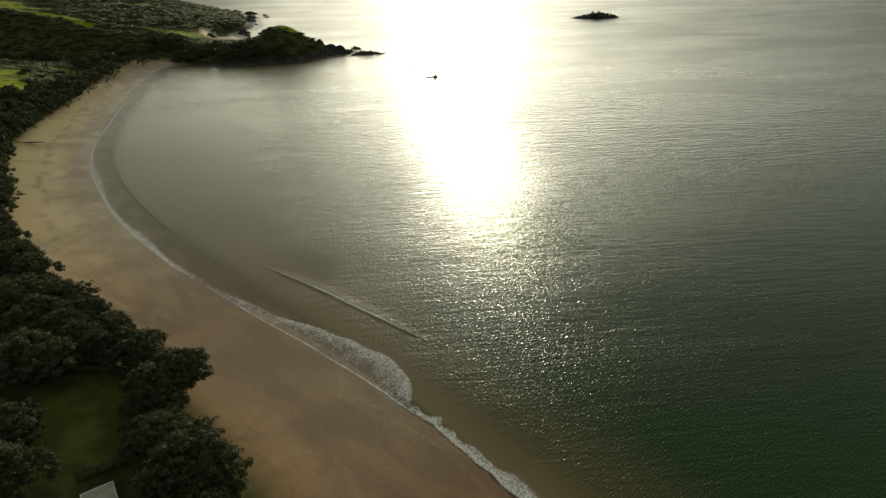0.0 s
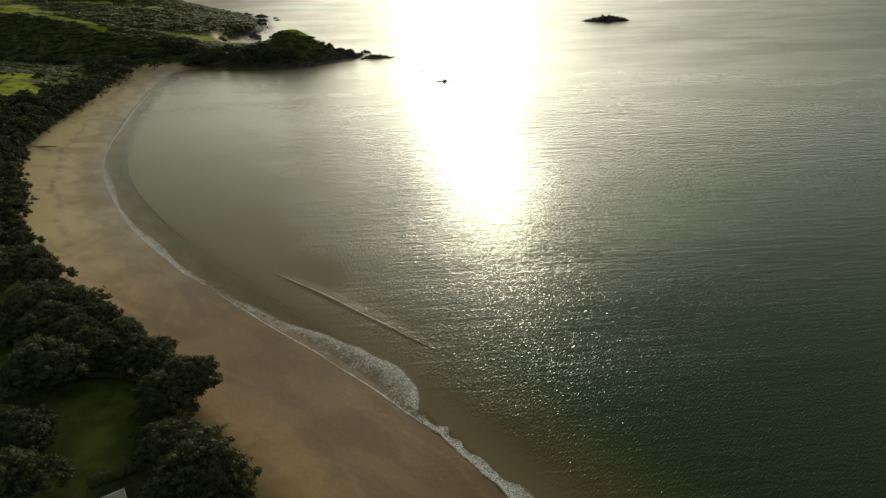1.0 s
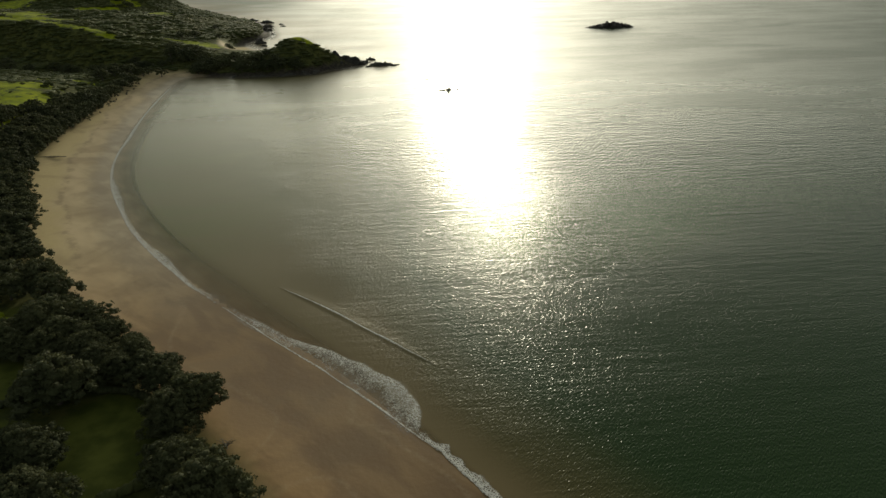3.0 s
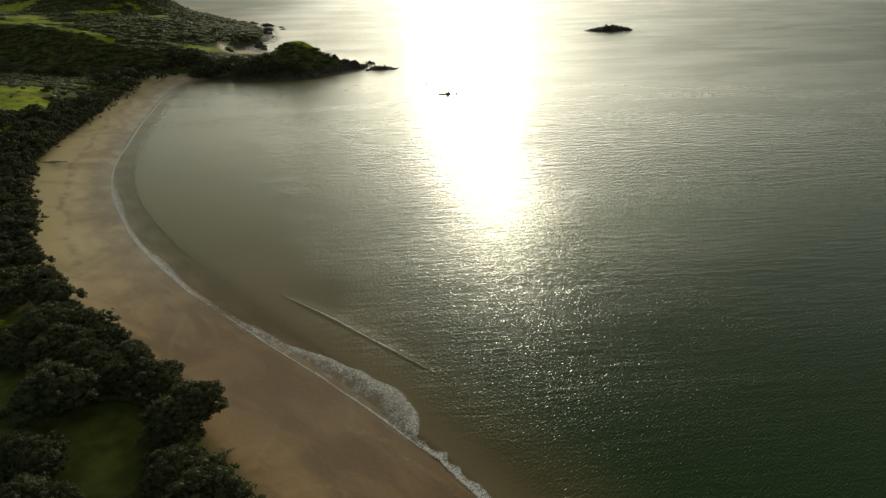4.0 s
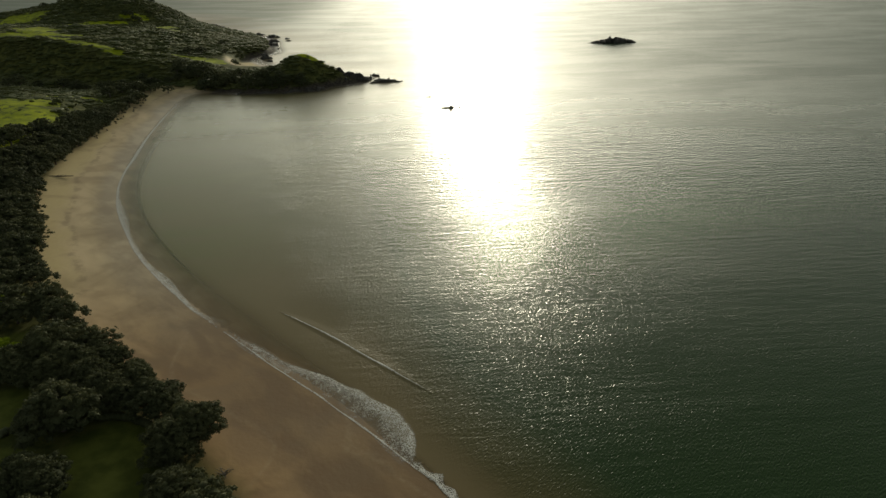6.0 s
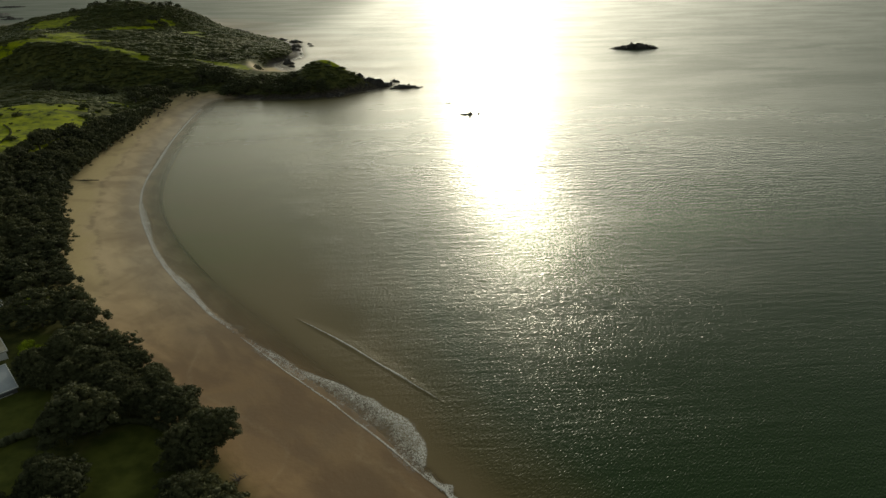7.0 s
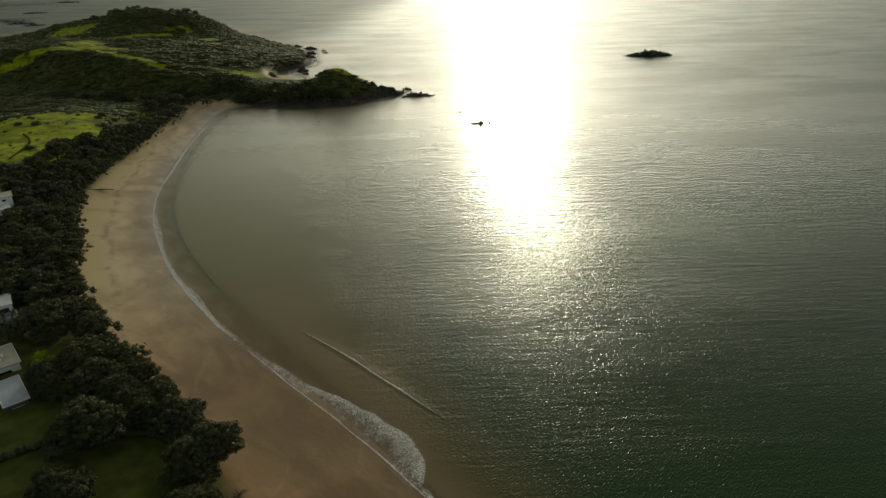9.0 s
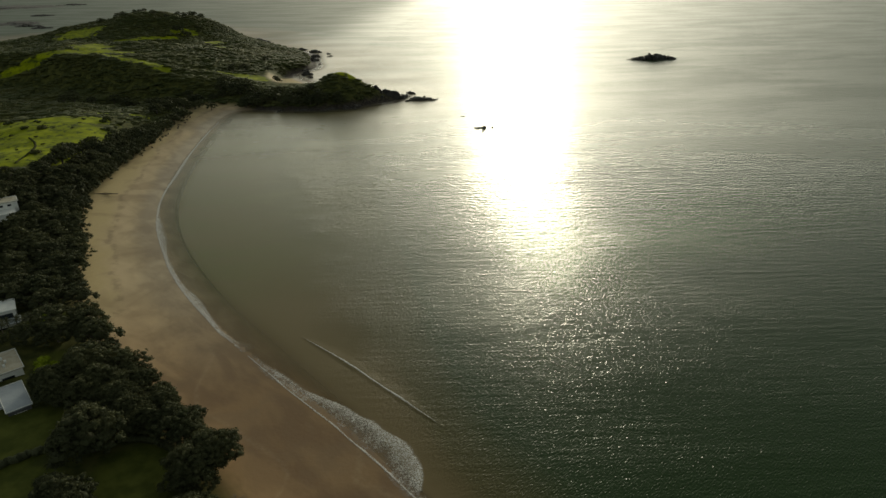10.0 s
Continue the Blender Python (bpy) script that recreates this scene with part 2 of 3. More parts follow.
def step(x, lo, hi):
    t = np.clip((x - lo) / (hi - lo), 0, 1)
    return t * t * (3 - 2 * t)


# ---- the lie of the land ----
BAY = [(500, -260), (200, -70), (80, 12), (40, 55), (24, 76.5), (15, 88), (9, 96), (3, 103), (-3, 109), (-15, 123), (-35, 140), (-52, 153), (-77, 175), (-103, 203),
       (-133, 242), (-154, 284), (-172, 340), (-186, 400), (-197, 455), (-200, 485), (-192, 502)]
HEADLAND = [(-168, 498), (-141, 496), (-117, 502), (-99, 509), (-95, 520), (-74, 535), (-66, 549), (-84, 566), (-112, 592), (-143, 604),
            (-166, 616), (-186, 640), (-201, 664), (-199, 686), (-185, 715), (-200, 760), (-212, 808), (-235, 850), (-284, 893), (-363, 990), (-432, 1080)]
OUTER = [(-500, 1160), (-590, 1190), (-660, 1150), (-710, 1080), (-735, 1000), (-745, 930), (-880, 860), (-1300, 760), (-2500, 400),
         (-5000, 0), (-5000, -3000), (500, -3000)]
COAST = rounded(BAY + HEADLAND + OUTER, 2, True)
# the foot of the trees along the back of the beach
TREE_LINE = rounded([(0, 40), (-20, 70), (-30, 88), (-40, 97), (-46, 105), (-45, 112), (-60, 127), (-71, 139), (-94, 157), (-106, 168), (-122, 185),
                     (-140, 210), (-158, 234), (-175, 262), (-190, 291), (-199, 341), (-208, 390), (-215, 425), (-220, 463), (-229, 500), (-218, 523), (-200, 527)], 2)


def signed_distance(x, y, line=COAST):
    """Metres inland from the coast; negative out at sea."""
    best = np.full(x.shape, 1e9)
    inside = np.zeros(x.shape, bool)
    for (ax, ay), (bx, by) in zip(line, np.roll(line, -1, 0)):
        dx, dy = bx - ax, by - ay
        t = np.clip(((x - ax) * dx + (y - ay) * dy) / (dx * dx + dy * dy + 1e-9), 0, 1)
        best = np.minimum(best, (x - ax - t * dx) ** 2 + (y - ay - t * dy) ** 2)
        hit = ((ay > y) != (by > y)) & (x < ax + (y - ay) * dx / (dy + 1e-12))
        inside ^= hit
    return np.where(inside, 1, -1) * np.sqrt(best)


def mound(x, y, cx, cy, rx, ry, turn=0.0):
    c, s = math.cos(radians(turn)), math.sin(radians(turn))
    u, v = (x - cx) * c + (y - cy) * s, -(x - cx) * s + (y - cy) * c
    return np.exp(-(u / rx) ** 2 - (v / ry) ** 2)


def ripple(x, y, size, seed):
    """Smooth uneven values, about -1 to 1."""
    r = np.random.RandomState(seed)
    out = np.zeros(x.shape)
    for k in range(9):
        a, ph, w = r.uniform(0, 6.28), r.uniform(0, 6.28), r.uniform(0.6, 1.9) * 6.28 / size
        out = out + np.sin((x * math.cos(a) + y * math.sin(a)) * w + ph + 1.3 * np.sin((x * math.sin(a) - y * math.cos(a)) * w * 0.7))
    return out / 4.5


def cove(x, y):
    """The little sandy cove behind the headland's neck."""
    return mound(x, y, -187, 616, 23, 38)


def land(x, y):
    """Height of the ground, and the shore distance and sandiness it rests on."""
    d = signed_distance(x, y)
    sandy = (1 - step(y, 500, 520)) * step(x, -330, -250) * (1 - step(y, 470, 486) * step(x, -194, -178))
    sandy = np.maximum(sandy, cove(x, y))
    start, end = 2 + 30 * sandy, 16 + 46 * sandy
    up = step(d, start, end)
    crest = np.interp(x, [-700, -440, -355, -285, -225, -150], [640, 590, 572, 545, 548, 560])
    tall = np.interp(x, [-800, -640, -520, -430, -300, -235, -180, -120], [2, 5, 17, 27, 23, 9, 2, 1])
    table = tall * step(y - crest, -34, 6) * (1 - 0.85 * step(y, 660, 820))
    hills = (11 * mound(x, y, -127, 546, 19, 26) + 9 * mound(x, y, -113, 546, 16, 24) + 5 * mound(x, y, -94, 545, 13, 10) + table
             + 31 * mound(x, y, -512, 975, 74, 100) + 12 * mound(x, y, -446, 985, 30, 60) + 9 * mound(x, y, -645, 975, 50, 70) + 11 * mound(x, y, -592, 1005, 70, 80)
             + 11 * mound(x, y, -235, 290, 55, 70) + 9 * mound(x, y, -275, 390, 55, 60) + 8 * mound(x, y, -400, 440, 90, 60, 20)
             - 5 * mound(x, y, -320, 505, 90, 26, 10))
    z = np.where(d > 0, np.minimum(d, 32) * 0.085 * (0.4 + 0.6 * np.clip(d / 32, 0, 1)), (-0.012 * np.abs(d) - 0.0001 * d * d) * (1 + 2.2 * step(x, -60, 30) + 3.5 * step(x, -20, 20)))
    z = np.maximum(z, -9)
    z = z + up * (2.5 + hills + 0.012 * np.clip(d - 60, 0, 250) + (1.6 * ripple(x, y, 95, 3) + 1.0 * ripple(x, y, 38, 7)) * step(d, 12, 90) * (1 - sandy * 0.7))
    return z, d, sandy


def height(x, y):
    z, _, _ = land(np.array([float(x)]), np.array([float(y)]))
    return float(z[0])


def spaced(*stops):
    """Grid lines: (from, to, step) stretches."""
    out = []
    for a, b, w in stops:
        out += list(np.arange(a, b, w))
    return np.array(out + [stops[-1][1]])


def sheet(xs, ys):
    gx, gy = np.meshgrid(xs, ys)
    nx, ny = len(xs), len(ys)
    i = np.arange(nx * ny).reshape(ny, nx)
    faces = np.stack([i[:-1, :-1], i[:-1, 1:], i[1:, 1:], i[1:, :-1]], -1).reshape(-1, 4)
    return gx.ravel(), gy.ravel(), faces


PASTURES = [(-432, 577, 22, 4.5, 14), (-411, 590, 16, 7, 50), (-378, 608, 32, 13, 20), (-402, 642, 15, 24, 20), (-345, 586, 14, 5, -20), (-305, 563, 26, 6, -18),
            (-462, 864, 42, 6, 38), (-585, 905, 34, 24, -30), (-433, 917, 16, 10, 40), (-376, 880, 20, 12, -40), (-300, 730, 10, 26, 30),
            (-240, 583, 15, 4, 0), (-214, 584, 15, 10, 10), (-113, 552, 11, 10, 0),
            (-285, 396, 34, 11, 12), (-266, 358, 30, 40, 25), (-242, 312, 22, 22, 30), (-236, 374, 10, 9, 0), (-320, 386, 20, 13, 0), (-385, 480, 14, 7, 20), (-262, 437, 18, 2.5, 25)]
LAWNS = [(-65, 104, 9.5, 13, 22), (-60, 93, 8, 8, 0), (-104, 112, 12, 12, 0), (-97, 121, 8, 7, 0), (-112, 150, 8, 5, 30), (-88, 98, 9, 8, 0), (-131, 172, 7, 4, 20)]


def cover(x, y, spots):
    out = np.zeros(x.shape)
    for cx, cy, rx, ry, turn in spots:
        out = np.maximum(out, mound(x, y, cx, cy, rx * 1.35, ry * 1.35, turn))
    return out


def build_ground():
    xs = spaced((-5000, -1000, 200), (-1000, -560, 12), (-560, -260, 6), (-260, 60, 3), (60, 300, 16), (300, 5000, 235))
    ys = spaced((-3000, 0, 300), (0, 60, 10), (60, 480, 3), (480, 720, 5), (720, 1300, 10), (1300, 5000, 185))
    x, y, faces = sheet(xs, ys)
    z, d, sandy = land(x, y)
    me = mesh_from("ground", np.stack([x, y, z], 1), faces, GROUND, True)
    # Shrunk on the near beach: damp sand, and cloud shade put into its colour.
    attribute(me, "shore", d * (0.36 + 0.76 * step(y, 130, 225)) + 30 * step(cove(x, y), 0.3, 0.5) * step(d, 3, 9))
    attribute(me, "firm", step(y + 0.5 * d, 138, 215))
    attribute(me, "pasture", cover(x, y, PASTURES))
    attribute(me, "lawn", cover(x, y, LAWNS))
    attribute(me, "inland", np.where(d > 0, np.maximum(step(d, 29, 37), 1 - step(sandy, 0.25, 0.6)), 0) * (1 - step(cove(x, y), 0.35, 0.6)))
    attribute(me, "rock", (1 - step(sandy, 0.2, 0.5)) * (1 - step(d + 3 * ripple(x, y, 9, 5), 7, 13)))
    tagged(new("ground", me), "pale sandy beach backed by dark scrub land and green pasture", "ground", kind="structure")


def lee(x, y, d):
    """How far the wind ruffles the water: little in the bay's sheltered corner and at the very edge."""
    edge = np.interp(y, [90, 140, 180, 240, 328, 420, 520], [-22, -28, -36, -54, -88, -128, -170])
    ruffled = 0.1 + 0.9 * step(x - edge + 9 * ripple(x, y, 60, 14) + 4 * ripple(x, y, 19, 15), -16, 16)
    sheltered = np.clip(1 - 0.92 * mound(x, y, -160, 390, 100, 140), 0.16, 1)
    return 0.48 * (0.84 + 0.16 * step(y, 120, 200)) * np.minimum(ruffled, sheltered) * (0.12 * step(-d, 2, 8) + 0.88 * step(-d, 4, 15))


def sea_roughness(x, y):
    """How rough the sea's skin is: more with the distance out, most behind the hills, added there to dim the water as
    under a darker sky.
    """
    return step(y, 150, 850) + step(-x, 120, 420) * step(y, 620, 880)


def milky(x, y, d):
    """Fine sand hangs in the bay's shallow, sheltered side; reflected sky is put into its tone too."""
    return np.clip(mound(x, y, -135, 400, 75, 130) + 0.8 * mound(x, y, -98, 232, 54, 74), 0, 1) * step(-d, -6, 1)


def build_water():
    xs = spaced((-5000, -1000, 250), (-1000, -260, 20), (-260, 60, 3), (60, 400, 10), (400, 5000, 230))
    ys = spaced((-800, 40, 60), (40, 520, 3), (520, 900, 10), (900, 5000, 205))
    x, y, faces = sheet(xs, ys)
    z, d, _ = land(x, y)
    keep = (d < 14)
    ok = keep[faces].any(1)
    used = np.unique(faces[ok])
    index = np.full(len(x), -1)
    index[used] = np.arange(len(used))
    me = mesh_from("water", np.stack([x, y, x * 0], 1)[used], index[faces[ok]], WATER, True)
    attribute(me, "depth", np.clip(-z, 0, 9)[used])
    attribute(me, "calm", lee(x, y, d)[used])
    attribute(me, "open_sea", step(y, 160, 620)[used])
    attribute(me, "milky", milky(x, y, d)[used])
    attribute(me, "wind", sea_roughness(x, y)[used])
    tagged(new("water", me), "green rippled sea with bright sun glitter", "sea", kind="structure")


build_ground()
build_water()


# ---- surf ----
def ribbon(name, line, inner, outer, dense, z, label, torn=False):
    """A strip of foam along a line; inner and outer are widths to its two sides, which may vary along it."""
    p = rounded(line, 3)
    n = len(p)
    t = np.gradient(p, axis=0)
    t /= np.linalg.norm(t, axis=1)[:, None] + 1e-9
    side = np.stack([-t[:, 1], t[:, 0]], 1)
    u = np.linspace(0, 1, n)
    wi, wo = np.interp(u, np.linspace(0, 1, len(inner)), inner), np.interp(u, np.linspace(0, 1, len(outer)), outer)
    wob = np.random.RandomState(len(name) + n)
    knots = np.linspace(0, 1, max(4, n // 3))
    wi, wo = wi * np.interp(u, knots, wob.uniform(0.75, 1.25, len(knots))), wo * np.interp(u, knots, wob.uniform(0.35, 1.65, len(knots)))
    p = p + side * np.interp(u, knots, wob.uniform(-0.16, 0.16, len(knots)))[:, None] * np.minimum(2.5, wi + wo)[:, None]
    rows = np.array([-1, -0.7, -0.3, 0.0, 0.12, 0.35, 0.7, 1.0])
    dens = np.array([0.05, 0.36, 0.6, 0.78, 0.74, 0.5, 0.25, 0.0] if torn else [0.0, 0.45, 0.75, 0.8, 0.64, 0.57, 0.47, 0.05])
    verts, val = [], []
    for k in range(n):
        for r, q in zip(rows, dens):
            w = r * (wi[k] if r < 0 else wo[k])
            s = p[k] + side[k] * w
            verts.append((s[0], s[1], z + 0.05 * (1 - abs(r))))
            val.append(q * np.interp(u[k], np.linspace(0, 1, len(dense)), dense) * min(1, 6 * u[k] + 0.1, 6 * (1 - u[k]) + 0.1))
    m = len(rows)
    faces = [(k * m + j, k * m + j + 1, (k + 1) * m + j + 1, (k + 1) * m + j) for k in range(n - 1) for j in range(m - 1)]
    me = mesh_from(name, verts, faces, FOAM, True)
    attribute(me, "dense", val)
    return tagged(new(name, me), label, "surf foam", kind="stuff")


ribbon("shore_foam", [(-196, 470), (-188, 420), (-176, 365), (-160, 305), (-150, 277), (-130, 240), (-106, 206), (-79, 176), (-62, 161)],
       [0.3, 0.4, 0.7, 0.9, 0.6], [0.7, 1.1, 1.3, 2.0, 2.8, 3.0], [1.0, 1.05, 0.9, 0.75, 0.78, 0.85, 0.8], 0.05, "white lacy foam washing up the wet sand")
ribbon("wash_foam", [(-60, 160), (-50, 152.5), (-37, 143.5), (-24, 137), (-15, 131), (-8, 126), (-3, 120), (-1, 113), (-2, 107)], [2.5, 5.5, 8.0, 10.0, 10.5, 6.0], [0.5, 0.9, 1.2, 1.5, 1.2, 0.8], [0.45, 0.5, 0.56, 0.62, 0.64, 0.58], 0.055,
       "wide fan of thin bubbly foam left by a broken wave", torn=True)
ribbon("near_foam", [(-2, 108.5), (2.5, 104), (6, 100), (11, 94), (16, 87.3), (22, 79.5), (30, 69)], [0.5, 0.6, 0.5], [1.2, 2.4, 2.6, 2.0], [0.9, 1.0], 0.06, "bright white edge of a wave running up the sand")


def wave(line, wide, tall, label, crest):
    """A low swell rising before the beach: a real ridge of water, steeper to the shore, with a thin white crest where it breaks."""
    p = rounded(line, 3)
    n = len(p)
    t = np.gradient(p, axis=0)
    t /= np.linalg.norm(t, axis=1)[:, None] + 1e-9
    side = np.stack([-t[:, 1], t[:, 0]], 1)
    across = np.concatenate([np.linspace(-1, 0, 7), np.linspace(0, 1, 13)[1:]])
    rise = 1.03 * np.where(across < 0, np.cos(across * math.pi / 2) ** 2, np.cos(across * math.pi / 2) ** 4) - 0.03
    verts = []
    for k in range(n):
        fade = max(0.0, math.sin(math.pi * k / (n - 1))) ** 1.2 + 0.01
        for a, r in zip(across, rise):
            w = a * wide * (0.34 if a < 0 else 1.0) * min(1.0, fade + 0.05)
            verts.append((p[k][0] + side[k][0] * w, p[k][1] + side[k][1] * w, 0.004 + tall * fade * r))
    m = len(across)
    faces = [(k * m + j, k * m + j + 1, (k + 1) * m + j + 1, (k + 1) * m + j) for k in range(n - 1) for j in range(m - 1)]
    me = mesh_from("swell", verts, faces, WATER, True)
    v = np.array(verts)
    z, d, _ = land(v[:, 0], v[:, 1])
    attribute(me, "depth", np.clip(-z, 0, 9))
    attribute(me, "calm", lee(v[:, 0], v[:, 1], d))
    attribute(me, "open_sea", step(v[:, 1], 160, 620))
    attribute(me, "milky", milky(v[:, 0], v[:, 1], d))
    attribute(me, "wind", sea_roughness(v[:, 0], v[:, 1]))
    tagged(new("swell", me), label, "wave", kind="structure")
    if crest:
        ribbon("crest_foam", line, [0.06, 0.25, 0.3, 0.05], [0.06, 0.35, 0.45, 0.1], [0.1, 0.9, 1.15, 1.1, 0.6, 0.0], tall * 0.97, "thin white crest of a small wave about to break")


wave([(-47, 171), (-39, 165.5), (-30, 158.8), (-16, 147.2), (-4, 137), (3, 131)], 5.0, 0.12, "small smooth green wave rising towards the beach", True)
wave([(-190, 455), (-182, 425), (-170, 372), (-154, 312), (-136, 268), (-113, 232), (-90, 203), (-74, 187)], 3.6, 0.09, "low dark swell line running along the bay's edge", False)
ribbon("swash_line", [(-62, 161), (-52, 152.3), (-43, 144), (-27, 131), (-20, 124.5), (-9, 114.5), (-3, 108.6), (3, 103)], [0.2, 0.2], [0.3, 0.45, 0.4], [0.85, 0.95, 0.9], 0.075,
       "thin bright line of foam at the water's edge")


# ---- trees ----
def ball(rng, centre, size, rough=0.22, fine=0):
    """A small uneven lump of foliage: 12 or 42 corners."""
    g = (1 + 5 ** 0.5) / 2
    v = np.array([(-1, g, 0), (1, g, 0), (-1, -g, 0), (1, -g, 0), (0, -1, g), (0, 1, g), (0, -1, -g), (0, 1, -g), (g, 0, -1), (g, 0, 1), (-g, 0, -1), (-g, 0, 1)])
    f = [(0, 11, 5), (0, 5, 1), (0, 1, 7), (0, 7, 10), (0, 10, 11), (1, 5, 9), (5, 11, 4), (11, 10, 2), (10, 7, 6), (7, 1, 8),
         (3, 9, 4), (3, 4, 2), (3, 2, 6), (3, 6, 8), (3, 8, 9), (4, 9, 5), (2, 4, 11), (6, 2, 10), (8, 6, 7), (9, 8, 1)]
    v = v / np.linalg.norm(v[0])
    if fine:
        v, made, out = list(v), {}, []

        def mid(a, b):
            key = (min(a, b), max(a, b))
            if key not in made:
                m = v[a] + v[b]
                v.append(m / np.linalg.norm(m))
                made[key] = len(v) - 1
            return made[key]

        for a, b, c in f:
            ab, bc, ca = mid(a, b), mid(b, c), mid(c, a)
            out += [(a, ab, ca), (b, bc, ab), (c, ca, bc), (ab, bc, ca)]
        v, f = np.array(v), out
    v = v * (1 + rng.uniform(-rough, rough, (len(v), 1)))
    return v * np.asarray(size) + np.asarray(centre), f


def leaf_quads(rng, centre, size, count, leaf):
    """Sprays of leaves standing out of a lump's upper side."""
    n = rng.normal(size=(count, 3))
    n[:, 2] = np.abs(n[:, 2]) * 0.9 - 0.25
    n /= np.linalg.norm(n, axis=1)[:, None]
    c = centre + n * size * rng.uniform(0.85, 1.12, (count, 1))
    a = np.cross(n + rng.normal(scale=0.55, size=(count, 3)), rng.normal(size=(count, 3)))
    a /= np.linalg.norm(a, axis=1)[:, None] + 1e-9
    b = np.cross(n + rng.normal(scale=0.45, size=(count, 3)), a)
    b /= np.linalg.norm(b, axis=1)[:, None] + 1e-9
    w = leaf * rng.uniform(0.6, 1.3, (count, 1))
    quad = np.stack([c - a * w * 0.5, c - b * w * 0.32, c + a * w * 0.5, c + b * w * 0.32], 1)
    return quad.reshape(-1, 3)


class Pile:
    """Gathers corners and faces for one mesh."""

    def __init__(self):
        self.v, self.f, self.n = [], [], 0

    def add(self, v, f):
        self.v.append(np.asarray(v))
        self.f += [tuple(i + self.n for i in q) for q in f]
        self.n += len(v)

    def quads(self, v):
        self.add(v, [(i, i + 1, i + 2, i + 3) for i in range(0, len(v), 4)])

    def mesh(self, name, mat, smooth=False):
        return mesh_from(name, np.vstack(self.v), self.f, mat, smooth)


def limb(pile, a, b, ra, rb, sides=6, bend=0.0, rng=None):
    """A tapered, slightly bent branch."""
    a, b = np.array(a, float), np.array(b, float)
    way = (b - a) / np.linalg.norm(b - a)
    s = np.cross(way, (0.3, 0.9, 0.1))
    s /= np.linalg.norm(s)
    t = np.cross(way, s)
    off = rng.normal(scale=bend, size=3) if rng is not None else np.zeros(3)
    verts, rings = [], 4
    for k in range(rings):
        u = k / (rings - 1)
        c, r = a + (b - a) * u + off * math.sin(math.pi * u), ra + (rb - ra) * u
        verts += [c + r * (math.cos(q) * s + math.sin(q) * t) for q in np.linspace(0, 2 * math.pi, sides, endpoint=False)]
    faces = [(k * sides + j, k * sides + (j + 1) % sides, (k + 1) * sides + (j + 1) % sides, (k + 1) * sides + j) for k in range(rings - 1) for j in range(sides)]
    faces.append(tuple(range((rings - 1) * sides, rings * sides)))
    pile.add(verts, faces)


def tree(seed, radius, tall, lumps, leaves, leaf, lump, fine=0, gaps=0.1):
    """A spreading coastal tree: forked trunk with limbs, and a domed crown of separate billowing clumps."""
    rng = np.random.RandomState(seed)
    base = new("coastal_tree")
    wood, crown = Pile(), Pile()
    fork = np.array((rng.uniform(-0.3, 0.3), rng.uniform(-0.3, 0.3), tall * 0.28))
    limb(wood, (0, 0, -0.6), fork, radius * 0.085, radius * 0.06, 7, 0.15, rng)
    count = 5
    for k in range(count):
        q = 2 * math.pi * (k + rng.uniform(-0.3, 0.3)) / count
        r = radius * rng.uniform(0.45, 0.7)
        limb(wood, fork - (0, 0, 0.2), (r * math.cos(q), r * math.sin(q), tall * rng.uniform(0.5, 0.68)), radius * 0.045, radius * 0.014, 5, radius * 0.06, rng)
    for k in range(lumps):
        u = (k + 0.5) / lumps
        q = k * 2.39996 + rng.uniform(-0.35, 0.35)
        lat = math.acos(1 - u * 1.12)
        wide = radius * (1 + 0.22 * math.sin(3 * q + seed) + 0.12 * math.sin(5 * q + 2 * seed))
        r = wide * math.sin(min(lat, 1.75)) * rng.uniform(0.72, 1.0)
        z = tall * (0.36 + 0.52 * math.cos(lat)) + rng.uniform(-0.06, 0.06) * tall
        size = radius * rng.uniform(*lump) * np.array((1, 1, rng.uniform(0.5, 0.75)))
        if rng.rand() < gaps:
            continue
        c = np.array((r * math.cos(q), r * math.sin(q), z))
        crown.add(*ball(rng, c, size * 0.66, 0.3, fine))
        crown.quads(leaf_quads(rng, c, size, leaves, leaf))
    for k in range(max(4, lumps // 8)):
        q, r = rng.uniform(0, 6.28), radius * rng.uniform(0.0, 0.6)
        crown.add(*ball(rng, (r * math.cos(q), r * math.sin(q), tall * rng.uniform(0.42, 0.62)), radius * 0.3 * np.array((1, 1, 0.6)), 0.2))
    part("trunk", wood.mesh("trunk", BARK, True), base, "grey-brown forked trunk and limbs")
    part("crown", crown.mesh("crown", LEAF, True), base, "dark green billowing crown of leathery leaves")
    return base


def set_tree(kind, x, y, size, turn, z=None, label="dark green spreading coastal tree at the back of the beach"):
    m = Matrix.Translation((x, y, height(x, y) - 0.1 if z is None else z)) @ Matrix.Rotation(turn, 4, "Z")
    ob = copy_thing(kind, m)
    ob.scale = (size, size, size * random.uniform(0.9, 1.1))
    return tagged(ob, label, "tree", "trees behind the beach")


FINE = [tree(11 + k, 6.0, 9.0, 210, 34, 0.46, (0.08, 0.19)) for k in range(4)]
MIDDLE = [tree(31 + k, 5.2, 8.0, 76, 16, 0.62, (0.11, 0.25)) for k in range(4)]
DISTANT = [tree(51 + k, 5.2, 8.0, 44, 10, 0.75, (0.13, 0.32)) for k in range(4)]
HOUSE_SPOTS = [(-113, 129, 12), (-123, 143, 9), (-141, 164, 12), (-199, 240, 10), (-53, 82, 9)]


